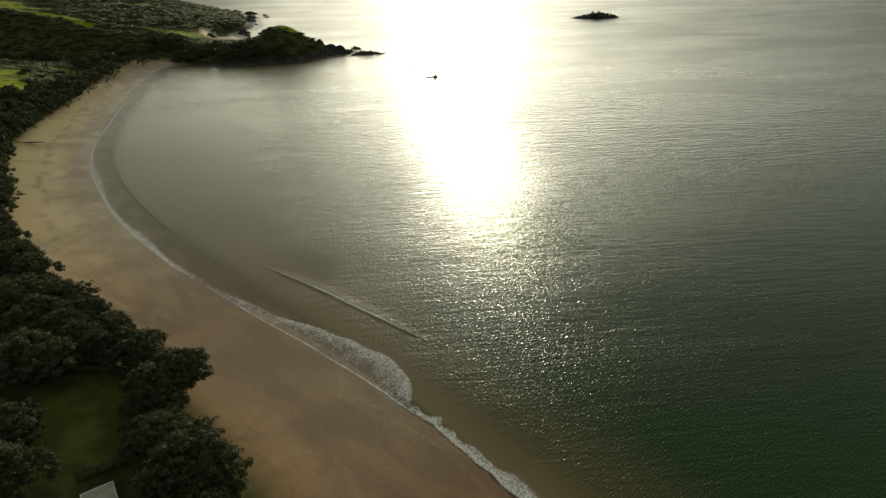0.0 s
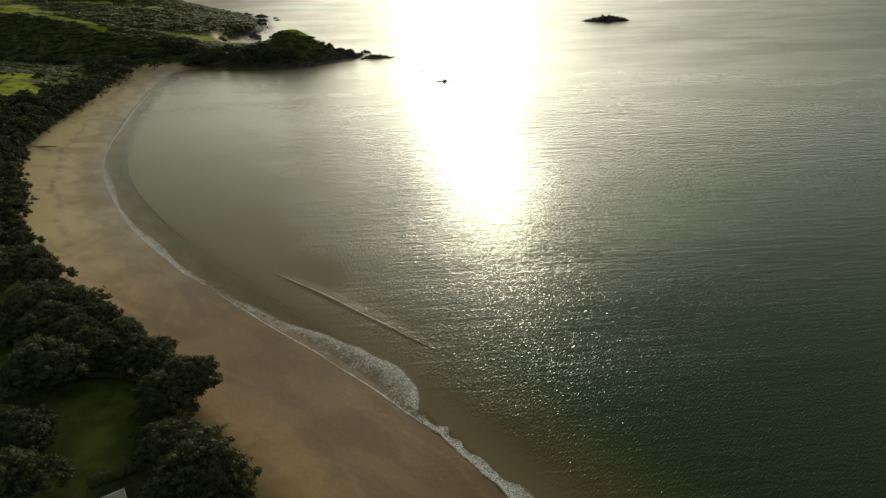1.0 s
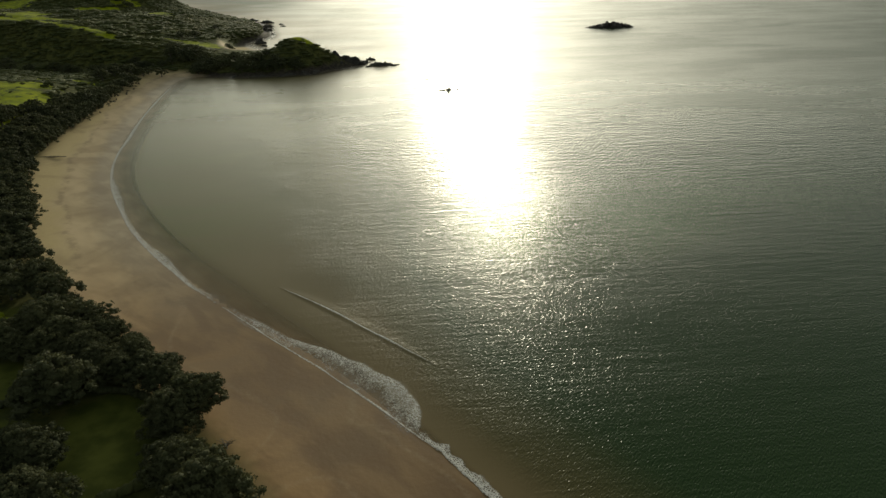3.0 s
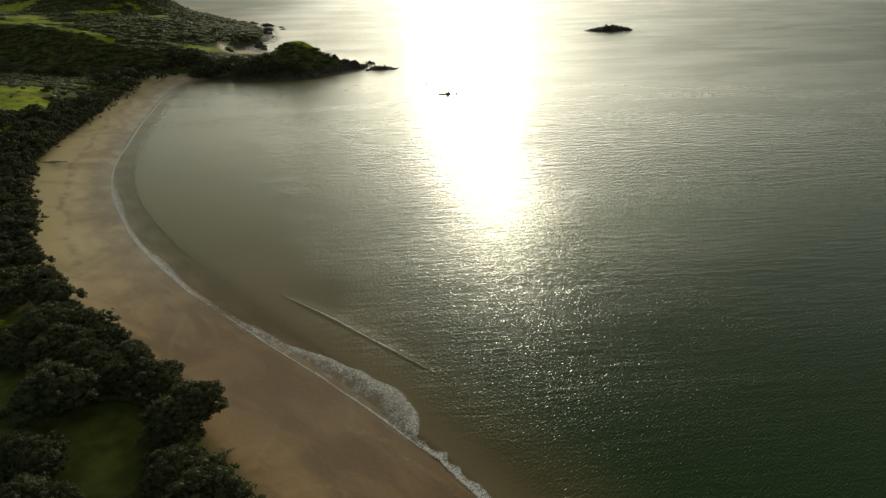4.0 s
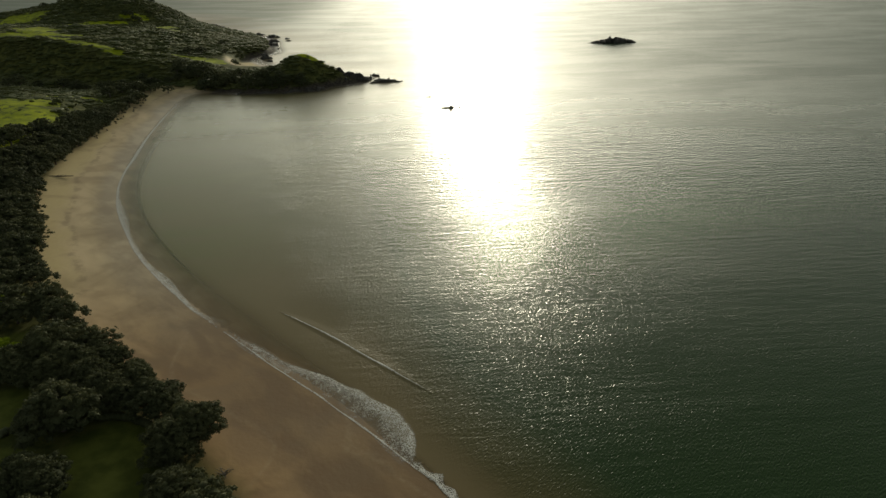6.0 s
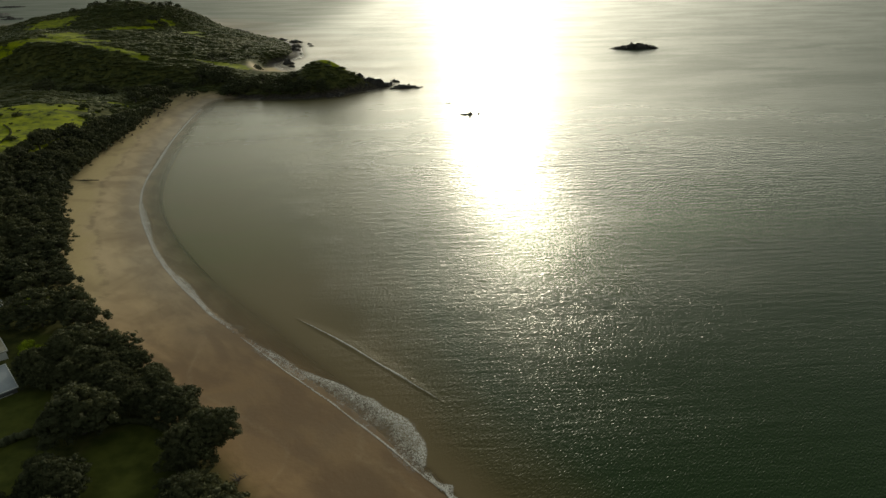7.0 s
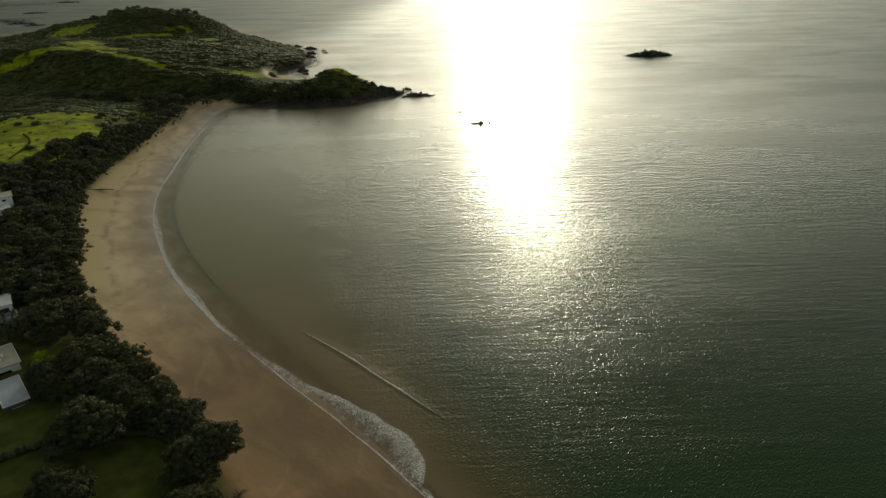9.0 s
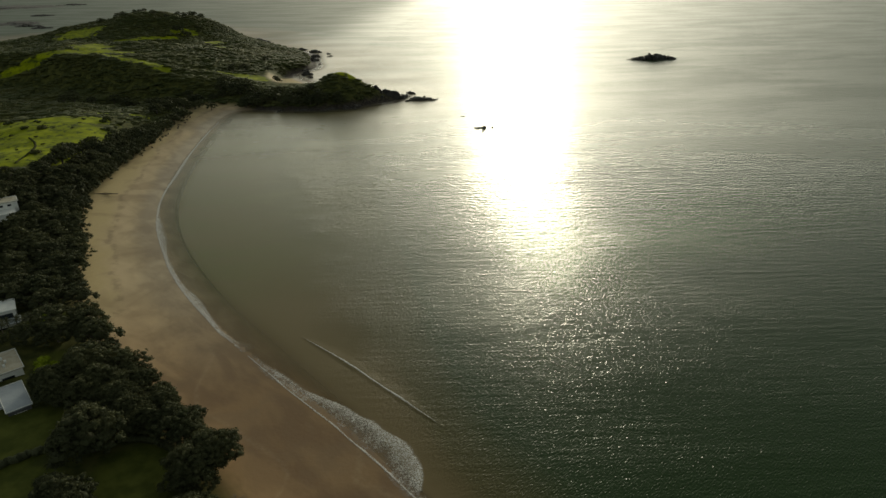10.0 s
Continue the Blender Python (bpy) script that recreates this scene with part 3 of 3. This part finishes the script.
def open_ground(x, y, slack=0.0):
    for cx, cy, rx, ry, turn in LAWNS:
        if float(mound(np.array(x), np.array(y), cx, cy, rx + slack, ry + slack, turn)) > 0.33:
            return True
    return any(math.hypot(x - hx, y - hy) < r for hx, hy, r in HOUSE_SPOTS)


def plant_belt():
    """Rows of trees behind the beach, thick and overlapping."""
    rng = random.Random(5)
    line = TREE_LINE
    seg = np.linalg.norm(np.diff(line, axis=0), axis=1)
    along = np.concatenate([[0], np.cumsum(seg)])
    placed = []
    for row, (back, gap) in enumerate([(4.5, 6.5), (10, 7.5), (17, 8), (25, 8.5), (34, 9), (44, 10), (55, 11)]):
        s = rng.uniform(0, 4)
        while s < along[-1]:
            p = np.array([np.interp(s, along, line[:, 0]), np.interp(s, along, line[:, 1])])
            q = np.array([np.interp(s + 4, along, line[:, 0]), np.interp(s + 4, along, line[:, 1])])
            t = (q - p) / (np.linalg.norm(q - p) + 1e-6)
            spot = p + np.array((-t[1], t[0])) * (back + (3.0 if row < 2 and 128 < p[1] < 190 else 2.4 if row < 2 and p[1] < 215 else 0.0) + rng.uniform(-1.6, 1.6))
            x, y = float(spot[0]), float(spot[1])
            s += gap * rng.uniform(0.8, 1.25)
            if open_ground(x, y, 2.0) or (x < -83 and y < 119) or y < 55 or (y < 85 and -80 < x < -37) or x < -0.78 * y - 31 or (y > 270 and row > 3) or (y > 286 and x < -225):
                continue
            size = rng.uniform(0.75, 1.15) if row else rng.uniform(0.65, 1.0)
            near = y < 142
            set_tree(rng.choice(FINE if near else MIDDLE if y < 410 else DISTANT), x, y, size * (1.0 if near else 1.1), rng.uniform(0, 6.28))
            placed.append((x, y))
    return placed


def plant_hills():
    """Scattered trees along the far hill's crest and in the valley."""
    rng = random.Random(9)
    for cx, cy, rx, ry, n in [(-515, 985, 80, 40, 16), (-430, 930, 30, 30, 6), (-235, 505, 28, 20, 12), (-255, 480, 30, 20, 10), (-175, 514, 22, 7, 14), (-168, 528, 26, 8, 16), (-145, 512, 18, 6, 9), (-118, 512, 12, 4, 4), (-300, 500, 50, 22, 12), (-225, 640, 30, 40, 6)]:
        for _ in range(n):
            x, y = cx + rng.uniform(-rx, rx), cy + rng.uniform(-ry, ry)
            set_tree(rng.choice(DISTANT), x, y, rng.uniform(0.6, 1.15), rng.uniform(0, 6.28), label="dark green tree standing above the hill scrub")["group"] = "trees on the hills"


BELT = plant_belt()
SINGLES = [(-80.5, 113, 1.4, 0), (-67, 81.5, 1.12, 1), (-37.5, 85.5, 1.28, 2), (-45.5, 92, 0.95, 3), (-50, 112, 1.05, 1), (-160, 233, 0.6, 2), (-104, 134, 0.85, 1), (-93, 131, 0.9, 0), (-187, 232, 0.8, 1), (-190, 247, 0.9, 2), (-184, 240, 0.75, 3)]
for sx, sy, size, k in SINGLES:
    set_tree(FINE[k], sx, sy, size, k * 1.7 + sx, label="broad rounded coastal tree with a dense dark crown")
plant_hills()
for made in FINE + MIDDLE + DISTANT:
    for o in made.children:
        bpy.data.objects.remove(o)
    bpy.data.objects.remove(made)


# ---- scrub on the hills ----
def build_scrub():
    """Low wind-trimmed bushes over the hills and the headland."""
    rng = np.random.RandomState(8)
    pile = Pile()
    wanted = 0
    while wanted < 9:
        n = 9000
        x, y = rng.uniform(-760, -90, n), rng.uniform(225, 1200, n)
        z, d, sandy = land(x, y)
        grass = cover(x, y, PASTURES) + 0.4 * (rng.rand(n) - 0.5) + 0.22 * ripple(x, y, 16, 4)
        keep = (d > np.where(sandy > 0.4, 36, 9)) & (grass < 0.32) & (cove(x, y) < 0.16) & (x > -y * 0.82 - 40)
        for i in np.nonzero(keep)[0]:
            far = y[i] / 700
            r = (0.9 + 2.2 * rng.rand() ** 2) * (0.85 + 0.35 * far)
            size = np.array((r * 1.3, r * 1.3, r * rng.uniform(0.16, 0.36)))
            c = (x[i], y[i], z[i] + size[2] * 0.15)
            pile.add(*ball(rng, c, size, 0.34, 0))
            pile.quads(leaf_quads(rng, np.array(c), size, 3, r * 0.6))
        wanted += 1
    tagged(new("scrub", pile.mesh("scrub", SCRUB, True)), "dense dark green coastal scrub covering the hills", "scrub", kind="stuff")


build_scrub()


def pasture_bush(seed):
    """A low dark bush standing by itself in the grass."""
    rng = np.random.RandomState(seed)
    pile = Pile()
    for k in range(9):
        q, s = rng.uniform(0, 6.28), rng.uniform(0, 1.5)
        c = np.array((s * math.cos(q), s * math.sin(q), rng.uniform(0.3, 0.9)))
        size = np.array((0.9, 0.9, 0.65)) * rng.uniform(0.7, 1.2)
        pile.add(*ball(rng, c, size * 0.7, 0.3, 0))
        pile.quads(leaf_quads(rng, c, size, 14, 0.5))
    return pile.mesh("bush", SCRUB, True)


BUSHES = [pasture_bush(300 + k) for k in range(3)]
bush_rng = random.Random(12)
for k in range(44):
    bx, by = bush_rng.uniform(-312, -228), bush_rng.uniform(300, 412)
    if height(bx, by) < 6 or bx < -0.8 * by:
        continue
    ob = new("bush", BUSHES[k % 3])
    size = bush_rng.uniform(0.4, 1.0) if k % 4 else bush_rng.uniform(1.4, 2.2)
    ob.matrix_world = Matrix.Translation((bx, by, height(bx, by) - 0.1)) @ Matrix.Rotation(bush_rng.uniform(0, 6.28), 4, "Z") @ Matrix.Scale(size, 4)
    tagged(ob, "low dark green bush scattered in the hillside pasture", "bush", "bushes in the pasture")


# ---- rocks ----
def rock(x, y, sx, sy, sz, seed, label, name="rock", turn=0.0, lumps=7, rough=0.27):
    """A low broken reef or islet: overlapping jagged lumps sunk into the sea bed."""
    rng = np.random.RandomState(seed)
    ob = new(name)
    for k in range(lumps):
        q, r = rng.uniform(0, 6.28), rng.uniform(0, 0.85) if k else 0
        c = (sx * r * math.cos(q), sy * r * math.sin(q), -0.25 * sz)
        w = rng.uniform(0.2, 0.45) * (1.2 if k == 0 else 1 - 0.4 * r)
        stone = ball(rng, c, (sx * w, sy * w, sz * rng.uniform(0.6, 1.25) * (1 - 0.5 * r)), rough, 1)
        part("stone", mesh_from("stone", *stone, ROCK), ob)
    ob.matrix_world = Matrix.Translation((x, y, 0)) @ Matrix.Rotation(radians(turn), 4, "Z")
    return tagged(ob, label, "rock")


def islet(x, y, long, deep, tall, turn):
    """A low whale-backed rock, jagged along its top and tapering to both ends."""
    rng = np.random.RandomState(1)
    ob = new("islet")
    for k in range(44):
        u = rng.uniform(-1, 1)
        top = tall * (1 - abs(u - 0.12) ** 1.6 * 0.85) * rng.uniform(0.7, 1.1)
        w = rng.uniform(0.09, 0.2)
        stone = ball(rng, (u * long * 0.92, rng.uniform(-0.6, 0.6) * deep * (1 - 0.7 * abs(u)), -0.4), (long * w, deep * rng.uniform(0.25, 0.5), max(0.8, top)), 0.22, 1)
        part("stone", mesh_from("stone", *stone, ROCK), ob)
    ob.matrix_world = Matrix.Translation((x, y, 0)) @ Matrix.Rotation(radians(turn), 4, "Z")
    tagged(ob, "dark low rocky islet standing in the open sea", "rock")


islet(202, 790, 31, 11, 6.7, 9)
rock(2.5, 447, 4.2, 1.6, 0.7, 2, "flat dark rock awash in the bay", turn=8)
rock(7.2, 448, 3.8, 2.2, 1.9, 12, "rounded dark rock standing out of the bay", turn=15)
rock(13.2, 449.5, 3.0, 1.1, 1.1, 13, "small pointed dark rock beside the larger one", turn=24)
rock(-9.6, 483, 2.4, 1.6, 0.8, 3, "small dark rock awash in the bay")
REEF = "dark jagged reef rock at the headland's foot"
for rx, ry, sx, sy, sz, rs in [(-54, 548, 14, 5.5, 2.6, 21), (-52, 545, 9, 3.5, 1.6, 22), (-39, 545, 7, 3, 1.4, 50), (-66, 557, 12, 6, 3.0, 51), (-79, 561, 14, 8, 4, 52), (-62, 575, 6, 4, 1.6, 53), (-90, 568, 15, 9, 6.5, 54), (-62, 573, 6, 3, 2.4, 23), (-72, 552, 9, 6, 6, 24), (-80, 551, 11, 8, 9, 25), (-88, 547, 12, 9, 11.5, 56), (-97, 543, 13, 9, 12, 57), (-97, 556, 12, 8, 10, 58), (-50, 543, 12, 3.4, 2.6, 59), (-44, 547, 8, 3, 2.2, 60), (-350, 985, 24, 6, 3.5, 67),
                               (-100, 536, 12, 9, 4.5, 26), (-99, 512, 8, 5, 3.0, 27), (-80, 566, 12, 8, 4.5, 28), (-102, 572, 14, 10, 7, 29), (-108, 598, 10, 7, 3.5, 30),
                               (-186, 672, 11, 6, 4.5, 31), (-196, 700, 10, 6, 2.5, 32), (-178, 655, 6, 4, 2.2, 33), (-206, 770, 10, 8, 5, 34), (-214, 806, 12, 7, 4, 35),
                               (-196, 812, 7, 3, 1.4, 36), (-204, 835, 8, 4, 1.8, 37), (-192, 745, 4, 2.5, 1.0, 38), (-226, 850, 10, 8, 4, 39), (-250, 872, 12, 7, 3.5, 40),
                               (-300, 915, 14, 7, 4, 41), (-330, 960, 14, 8, 3, 42), (-360, 1000, 15, 7, 3, 43), (-140, 498, 10, 3, 1.6, 44), (-120, 503, 9, 4, 2.2, 45),
                               (-160, 498, 9, 3, 1.2, 46), (-108, 508, 8, 5, 3, 47), (-152, 625, 8, 5, 3, 48), (-130, 612, 9, 5, 3, 49)]:
    tagged(rock(rx, ry, sx, sy, sz, rs, REEF, turn=rs * 37, lumps=16), group="reef rocks")
for rx, ry, sx, sy, rs in [(-975, 1290, 58, 62, 61), (-905, 1230, 30, 22, 62), (-1370, 1800, 130, 120, 63), (-1060, 1490, 30, 24, 64), (-1250, 1900, 44, 30, 65), (-850, 1190, 22, 16, 66)]:
    tagged(rock(rx, ry, sx, sy, 3.6, rs, "flat dark reef off the far shore", turn=10, lumps=30), group="outer reefs")
for k, (rx, ry) in enumerate([(-217, 441), (-216.5, 425), (-216, 448), (-211.5, 409), (-219, 457), (-213.5, 431), (-209, 397), (-220, 465), (-206, 380), (-203, 362), (-212, 414), (-215, 435)]):
    ob = rock(rx, ry, 2.0 - 0.09 * k, 1.4 - 0.05 * k, 1.1, 80 + k, "boulder fallen on the sand below the trees", "boulder", k * 40, 4)
    ob.location.z = height(rx, ry)
    ob["group"] = "boulders at the end of the beach"


# ---- houses and gardens ----
def box(cx, cy, cz, sx, sy, sz, soft=0.06):
    """A box with chamfered upright edges and top, as corners and faces."""
    hx, hy = sx / 2, sy / 2
    plan = [(-hx + soft, -hy), (hx - soft, -hy), (hx, -hy + soft), (hx, hy - soft), (hx - soft, hy), (-hx + soft, hy), (-hx, hy - soft), (-hx, -hy + soft)]
    v = [(cx + x, cy + y, cz - sz / 2) for x, y in plan] + [(cx + x, cy + y, cz + sz / 2 - soft) for x, y in plan]
    v += [(cx + x * (1 - soft / hx), cy + y * (1 - soft / hy), cz + sz / 2) for x, y in plan]
    f = [tuple(range(7, -1, -1)), tuple(range(16, 24))]
    for r in (0, 8):
        f += [(r + i, r + (i + 1) % 8, r + 8 + (i + 1) % 8, r + 8 + i) for i in range(8)]
    return v, f


def boxes(name, mat, *items):
    pile = Pile()
    for item in items:
        pile.add(*box(*item))
    return pile.mesh(name, mat)


def house(x, y, base, turn, blocks, label, vents=0):
    """A flat-roofed beach house. blocks: cx, cy, bottom, sx, sy, top, wall material, roof material, windows (face, along, up, wide, high)."""
    home = new("house")
    home.matrix_world = Matrix.Translation((x, y, base)) @ Matrix.Rotation(radians(turn), 4, "Z")
    for cx, cy, lo, sx, sy, hi, wall_mat, roof_mat, panes in blocks:
        part("wall", boxes("wall", wall_mat, (cx, cy, (lo + hi) / 2, sx, sy, hi - lo)), home)
        roof = part("roof", boxes("roof", roof_mat, (cx, cy, hi + 0.13, sx + 0.9, sy + 0.9, 0.26)), home)
        rim = 0.16
        edge = [(cx, cy - sy / 2 - 0.38, hi + 0.3, sx + 0.94, rim, 0.2), (cx, cy + sy / 2 + 0.38, hi + 0.3, sx + 0.94, rim, 0.2),
                (cx - sx / 2 - 0.38, cy, hi + 0.3, rim, sy + 0.6, 0.2), (cx + sx / 2 + 0.38, cy, hi + 0.3, rim, sy + 0.6, 0.2)]
        part("parapet", boxes("parapet", WALL_WHITE, *edge), roof, "white roof edge")
        for face, along, up, wide, high in panes:
            if face in "sn":
                s = -1 if face == "s" else 1
                at, fx, fy = (cx + along, cy + s * (sy / 2 + 0.02), up), wide, 0.1
            else:
                s = 1 if face == "e" else -1
                at, fx, fy = (cx + s * (sx / 2 + 0.02), cy + along, up), 0.1, wide
            win = part("window", boxes("window", WALL_WHITE, (*at, fx + (0.2 if face in "sn" else 0), fy + (0.2 if face in "ew" else 0), high + 0.2, 0.02)), home, "white window frame")
            part("pane", boxes("pane", PANE, (at[0] + (s * 0.05 if face in "ew" else 0), at[1] + (s * 0.05 if face in "sn" else 0), up, fx, fy, high, 0.02)), win, "dark reflecting glass")
    for k in range(vents):
        part("vent", boxes("vent", WALL_WHITE, (blocks[0][0] - 2 + 2.3 * k, blocks[0][1] + 0.7 * (k % 2), blocks[0][5] + 0.6, 0.6, 0.6, 0.8)), home, "white roof vent")
    return tagged(home, label, "house", "houses behind the beach")


house(-111.2, 128.6, 2.6, -43, [(0, 0, 0, 12.6, 5.2, 3.7, WALL_DARK, ROOF_GREY, [("n", -3, 1.6, 2.4, 1.4), ("e", 0, 1.6, 2.6, 1.6), ("s", 2, 1.6, 3, 1.5)]),
                               (-3, -4.6, 0, 9, 3.6, 3.0, WALL_WHITE, ROOF_GREY, [("s", 0, 1.5, 4, 1.6)])],
      "low house with a blue-grey metal roof among trees")
house(-123.8, 140.6, 2.8, -43, [(-1, 0.5, 0, 11.5, 7.5, 4.2, WALL_WHITE, ROOF_TAN, [("e", 0, 2, 3, 1.5), ("n", 2, 2, 3, 1.4)])],
      "white house with a flat tan gravel roof", 3)
house(-146, 167, 3.4, 40, [(0, 0, 0, 11, 8, 5.6, WALL_WHITE, ROOF_WHITE, [("s", 0, 3.9, 9.4, 1.7), ("s", 0, 1.3, 8, 1.6), ("e", 0, 3.8, 4, 1.6), ("e", 0, 1.3, 4, 1.6)]),
                          (1, -6, 0, 10, 4, 2.7, WALL_WHITE, ROOF_GREY, [("s", 0, 1.3, 6, 1.4), ("e", 0, 1.3, 2, 1.3)])],
      "two-storey white house with a band of dark windows")
house(-199, 241, height(-199, 241) - 1.4, 42, [(0, 3, 0, 13, 7, 8.2, WALL_WHITE, ROOF_TAN, [("s", -3.4, 6.9, 1.3, 0.9), ("s", 0, 6.9, 2.2, 0.9), ("s", 3.4, 6.9, 1.4, 0.9), ("e", 0, 6.9, 2, 0.9)]),
                                               (-1.5, -4, 0, 12, 7, 5.2, WALL_WHITE, ROOF_WHITE, [("s", -1, 4.1, 2.0, 0.9), ("s", 3, 4.1, 1.0, 0.9), ("e", 1, 4.1, 1.6, 0.9)]),
                                               (-2.5, -9.5, 0, 13, 4, 3.2, WALL_WHITE, ROOF_WHITE, [("s", 0, 1.9, 5, 1.2)])],
      "three-stepped white modern house with small dark windows")
house(-51.6, 80.6, 2.9, -56, [(0, 0, 0, 5.6, 4.2, 2.4, WALL_WHITE, ROOF_TAN, [("n", 0, 1.4, 1.4, 1.0), ("e", 0, 1.4, 1.2, 1.0)])],
      "small cream-roofed beach cottage beside the hedge")


def hedge(line, wide, tall, mat, label, seed):
    """A clipped hedge: overlapping leafy lumps in a row."""
    rng = np.random.RandomState(seed)
    pile = Pile()
    p = rounded(line, 2)
    for a, b in zip(p[:-1], p[1:]):
        for u in np.arange(0, 1, 0.7 / max(0.7, float(np.linalg.norm(b - a)))):
            x, y = a + (b - a) * u
            c = np.array((x + rng.uniform(-0.2, 0.2), y + rng.uniform(-0.2, 0.2), height(x, y) + tall * rng.uniform(0.42, 0.55)))
            size = np.array((wide * 0.55, wide * 0.55, tall * 0.55)) * rng.uniform(0.85, 1.15)
            pile.add(*ball(rng, c, size, 0.15, 1))
            pile.quads(leaf_quads(rng, c, size, 30, 0.3))
    return tagged(new("hedge", pile.mesh("hedge", mat, True)), label, "hedge")


hedge([(-57.5, 86), (-53, 89), (-49, 93.5)], 1.7, 2.0, SCRUB, "dark clipped hedge between the lawn and the cottage", 1)
hedge([(-101, 103), (-95, 108), (-89, 113)], 1.5, 1.7, HEDGE, "pale grey-green hedge across the lawn", 2)
# Low scrub row added in place of a dark groove over the pasture.
hedge([(-264, 350), (-252, 339), (-244, 327), (-238, 312), (-233, 297)], 0.9, 0.55, SCRUB, "low row of scrub standing in for a dark track groove over the pasture", 5)
hedge([(-75, 118), (-68, 118.5), (-62, 116)], 1.6, 1.6, LEAF, "dark hedge at the head of the lawn", 3)
hedge([(-59, 112), (-54, 105), (-51, 97)], 1.3, 1.2, LEAF, "low dark hedge along the lawn's seaward side", 4)


def shrub(x, y, r, mat, label, seed):
    rng = np.random.RandomState(seed)
    pile = Pile()
    for k in range(16):
        q, s = rng.uniform(0, 6.28), rng.uniform(0, 0.75) * r
        c = np.array((s * math.cos(q), s * math.sin(q), r * rng.uniform(0.3, 0.75)))
        size = np.array((0.42, 0.42, 0.34)) * r
        pile.add(*ball(rng, c, size * 0.9, 0.2, 0))
        pile.quads(leaf_quads(rng, c, size, 40, 0.3))
    ob = new("shrub", pile.mesh("shrub", mat, True))
    ob.location = (x, y, height(x, y))
    return tagged(ob, label, "shrub")


for k, (sx, sy, r) in enumerate([(-113.5, 142.5, 2.2), (-111, 140, 1.9), (-115.5, 145.5, 2.4), (-112, 146, 1.6), (-133, 172, 1.6), (-130, 168, 1.4)]):
    tagged(shrub(sx, sy, r, LIME, "bright lime-green shrub in a sunlit garden", 40 + k), group="lime shrubs")


def palm(seed, tall):
    """A thin-stemmed cabbage palm with a tuft of sword leaves."""
    rng = np.random.RandomState(seed)
    base = new("palm")
    wood, tuft = Pile(), Pile()
    limb(wood, (0, 0, -0.3), (0.2, 0.1, tall), 0.22, 0.13, 6, 0.12, rng)
    for k in range(44):
        q, lift = rng.uniform(0, 6.28), rng.uniform(-0.5, 1.2)
        d = np.array((math.cos(q) * math.cos(lift), math.sin(q) * math.cos(lift), math.sin(lift)))
        s = np.cross(d, (0, 0, 1)) * 0.13
        a, m = np.array((0.2, 0.1, tall)), np.array((0.2, 0.1, tall)) + d * 1.25
        e = m + d * 0.8 - np.array((0, 0, 0.45))
        tuft.add([a - s, a + s, m + s * 1.3, m - s * 1.3], [(0, 1, 2, 3)])
        tuft.add([m - s * 1.3, m + s * 1.3, e], [(0, 1, 2)])
    part("trunk", wood.mesh("trunk", BARK, True), base, "thin pale grey stem")
    part("fronds", tuft.mesh("fronds", HEDGE), base, "tuft of grey-green sword leaves")
    return tagged(base, "slim palm with a tuft of sword leaves by a house", "palm", "palms beside the house")


for k, (px, py) in enumerate([(-136.5, 160), (-134.5, 161.5), (-138, 158), (-133, 164.5), (-131.5, 161), (-135.5, 156.5)]):
    ob = palm(70 + k, 4.2 + 0.5 * (k % 3))
    ob.location = (px, py, height(px, py))


def dead_branch(x, y):
    """A bleached broken bough lying at the top of the beach."""
    rng = np.random.RandomState(4)
    pile = Pile()
    for k in range(14):
        q = rng.uniform(0, 6.28)
        limb(pile, (rng.uniform(-0.4, 0.4), rng.uniform(-0.4, 0.4), 0.1), (1.9 * math.cos(q), 1.9 * math.sin(q), rng.uniform(0.1, 1.6)), 0.11, 0.03, 5, 0.25, rng)
    ob = new("driftwood", pile.mesh("driftwood", DRIFT, True))
    ob.location = (x, y, height(x, y))
    tagged(ob, "bleached dead bough lying on the sand", "driftwood")


dead_branch(-40.5, 102)


def fallen_log(x, y, turn, long):
    """A stripped trunk washed up across the sand."""
    rng = np.random.RandomState(6)
    pile = Pile()
    limb(pile, (-long / 2, 0, 0.25), (long / 2, 0.4, 0.2), 0.42, 0.2, 7, 0.15, rng)
    for k in range(4):
        limb(pile, (-long * 0.1 + k * 1.3, 0.1, 0.25), (k * 1.5, rng.choice([-1, 1]) * 1.2, 0.7), 0.12, 0.05, 5, 0.1, rng)
    ob = new("fallen_log", pile.mesh("fallen_log", BARK, True))
    ob.matrix_world = Matrix.Translation((x, y, height(x, y))) @ Matrix.Rotation(radians(turn), 4, "Z")
    tagged(ob, "dark fallen tree trunk lying across the dry sand", "log")


fallen_log(-185, 292, 4, 13)
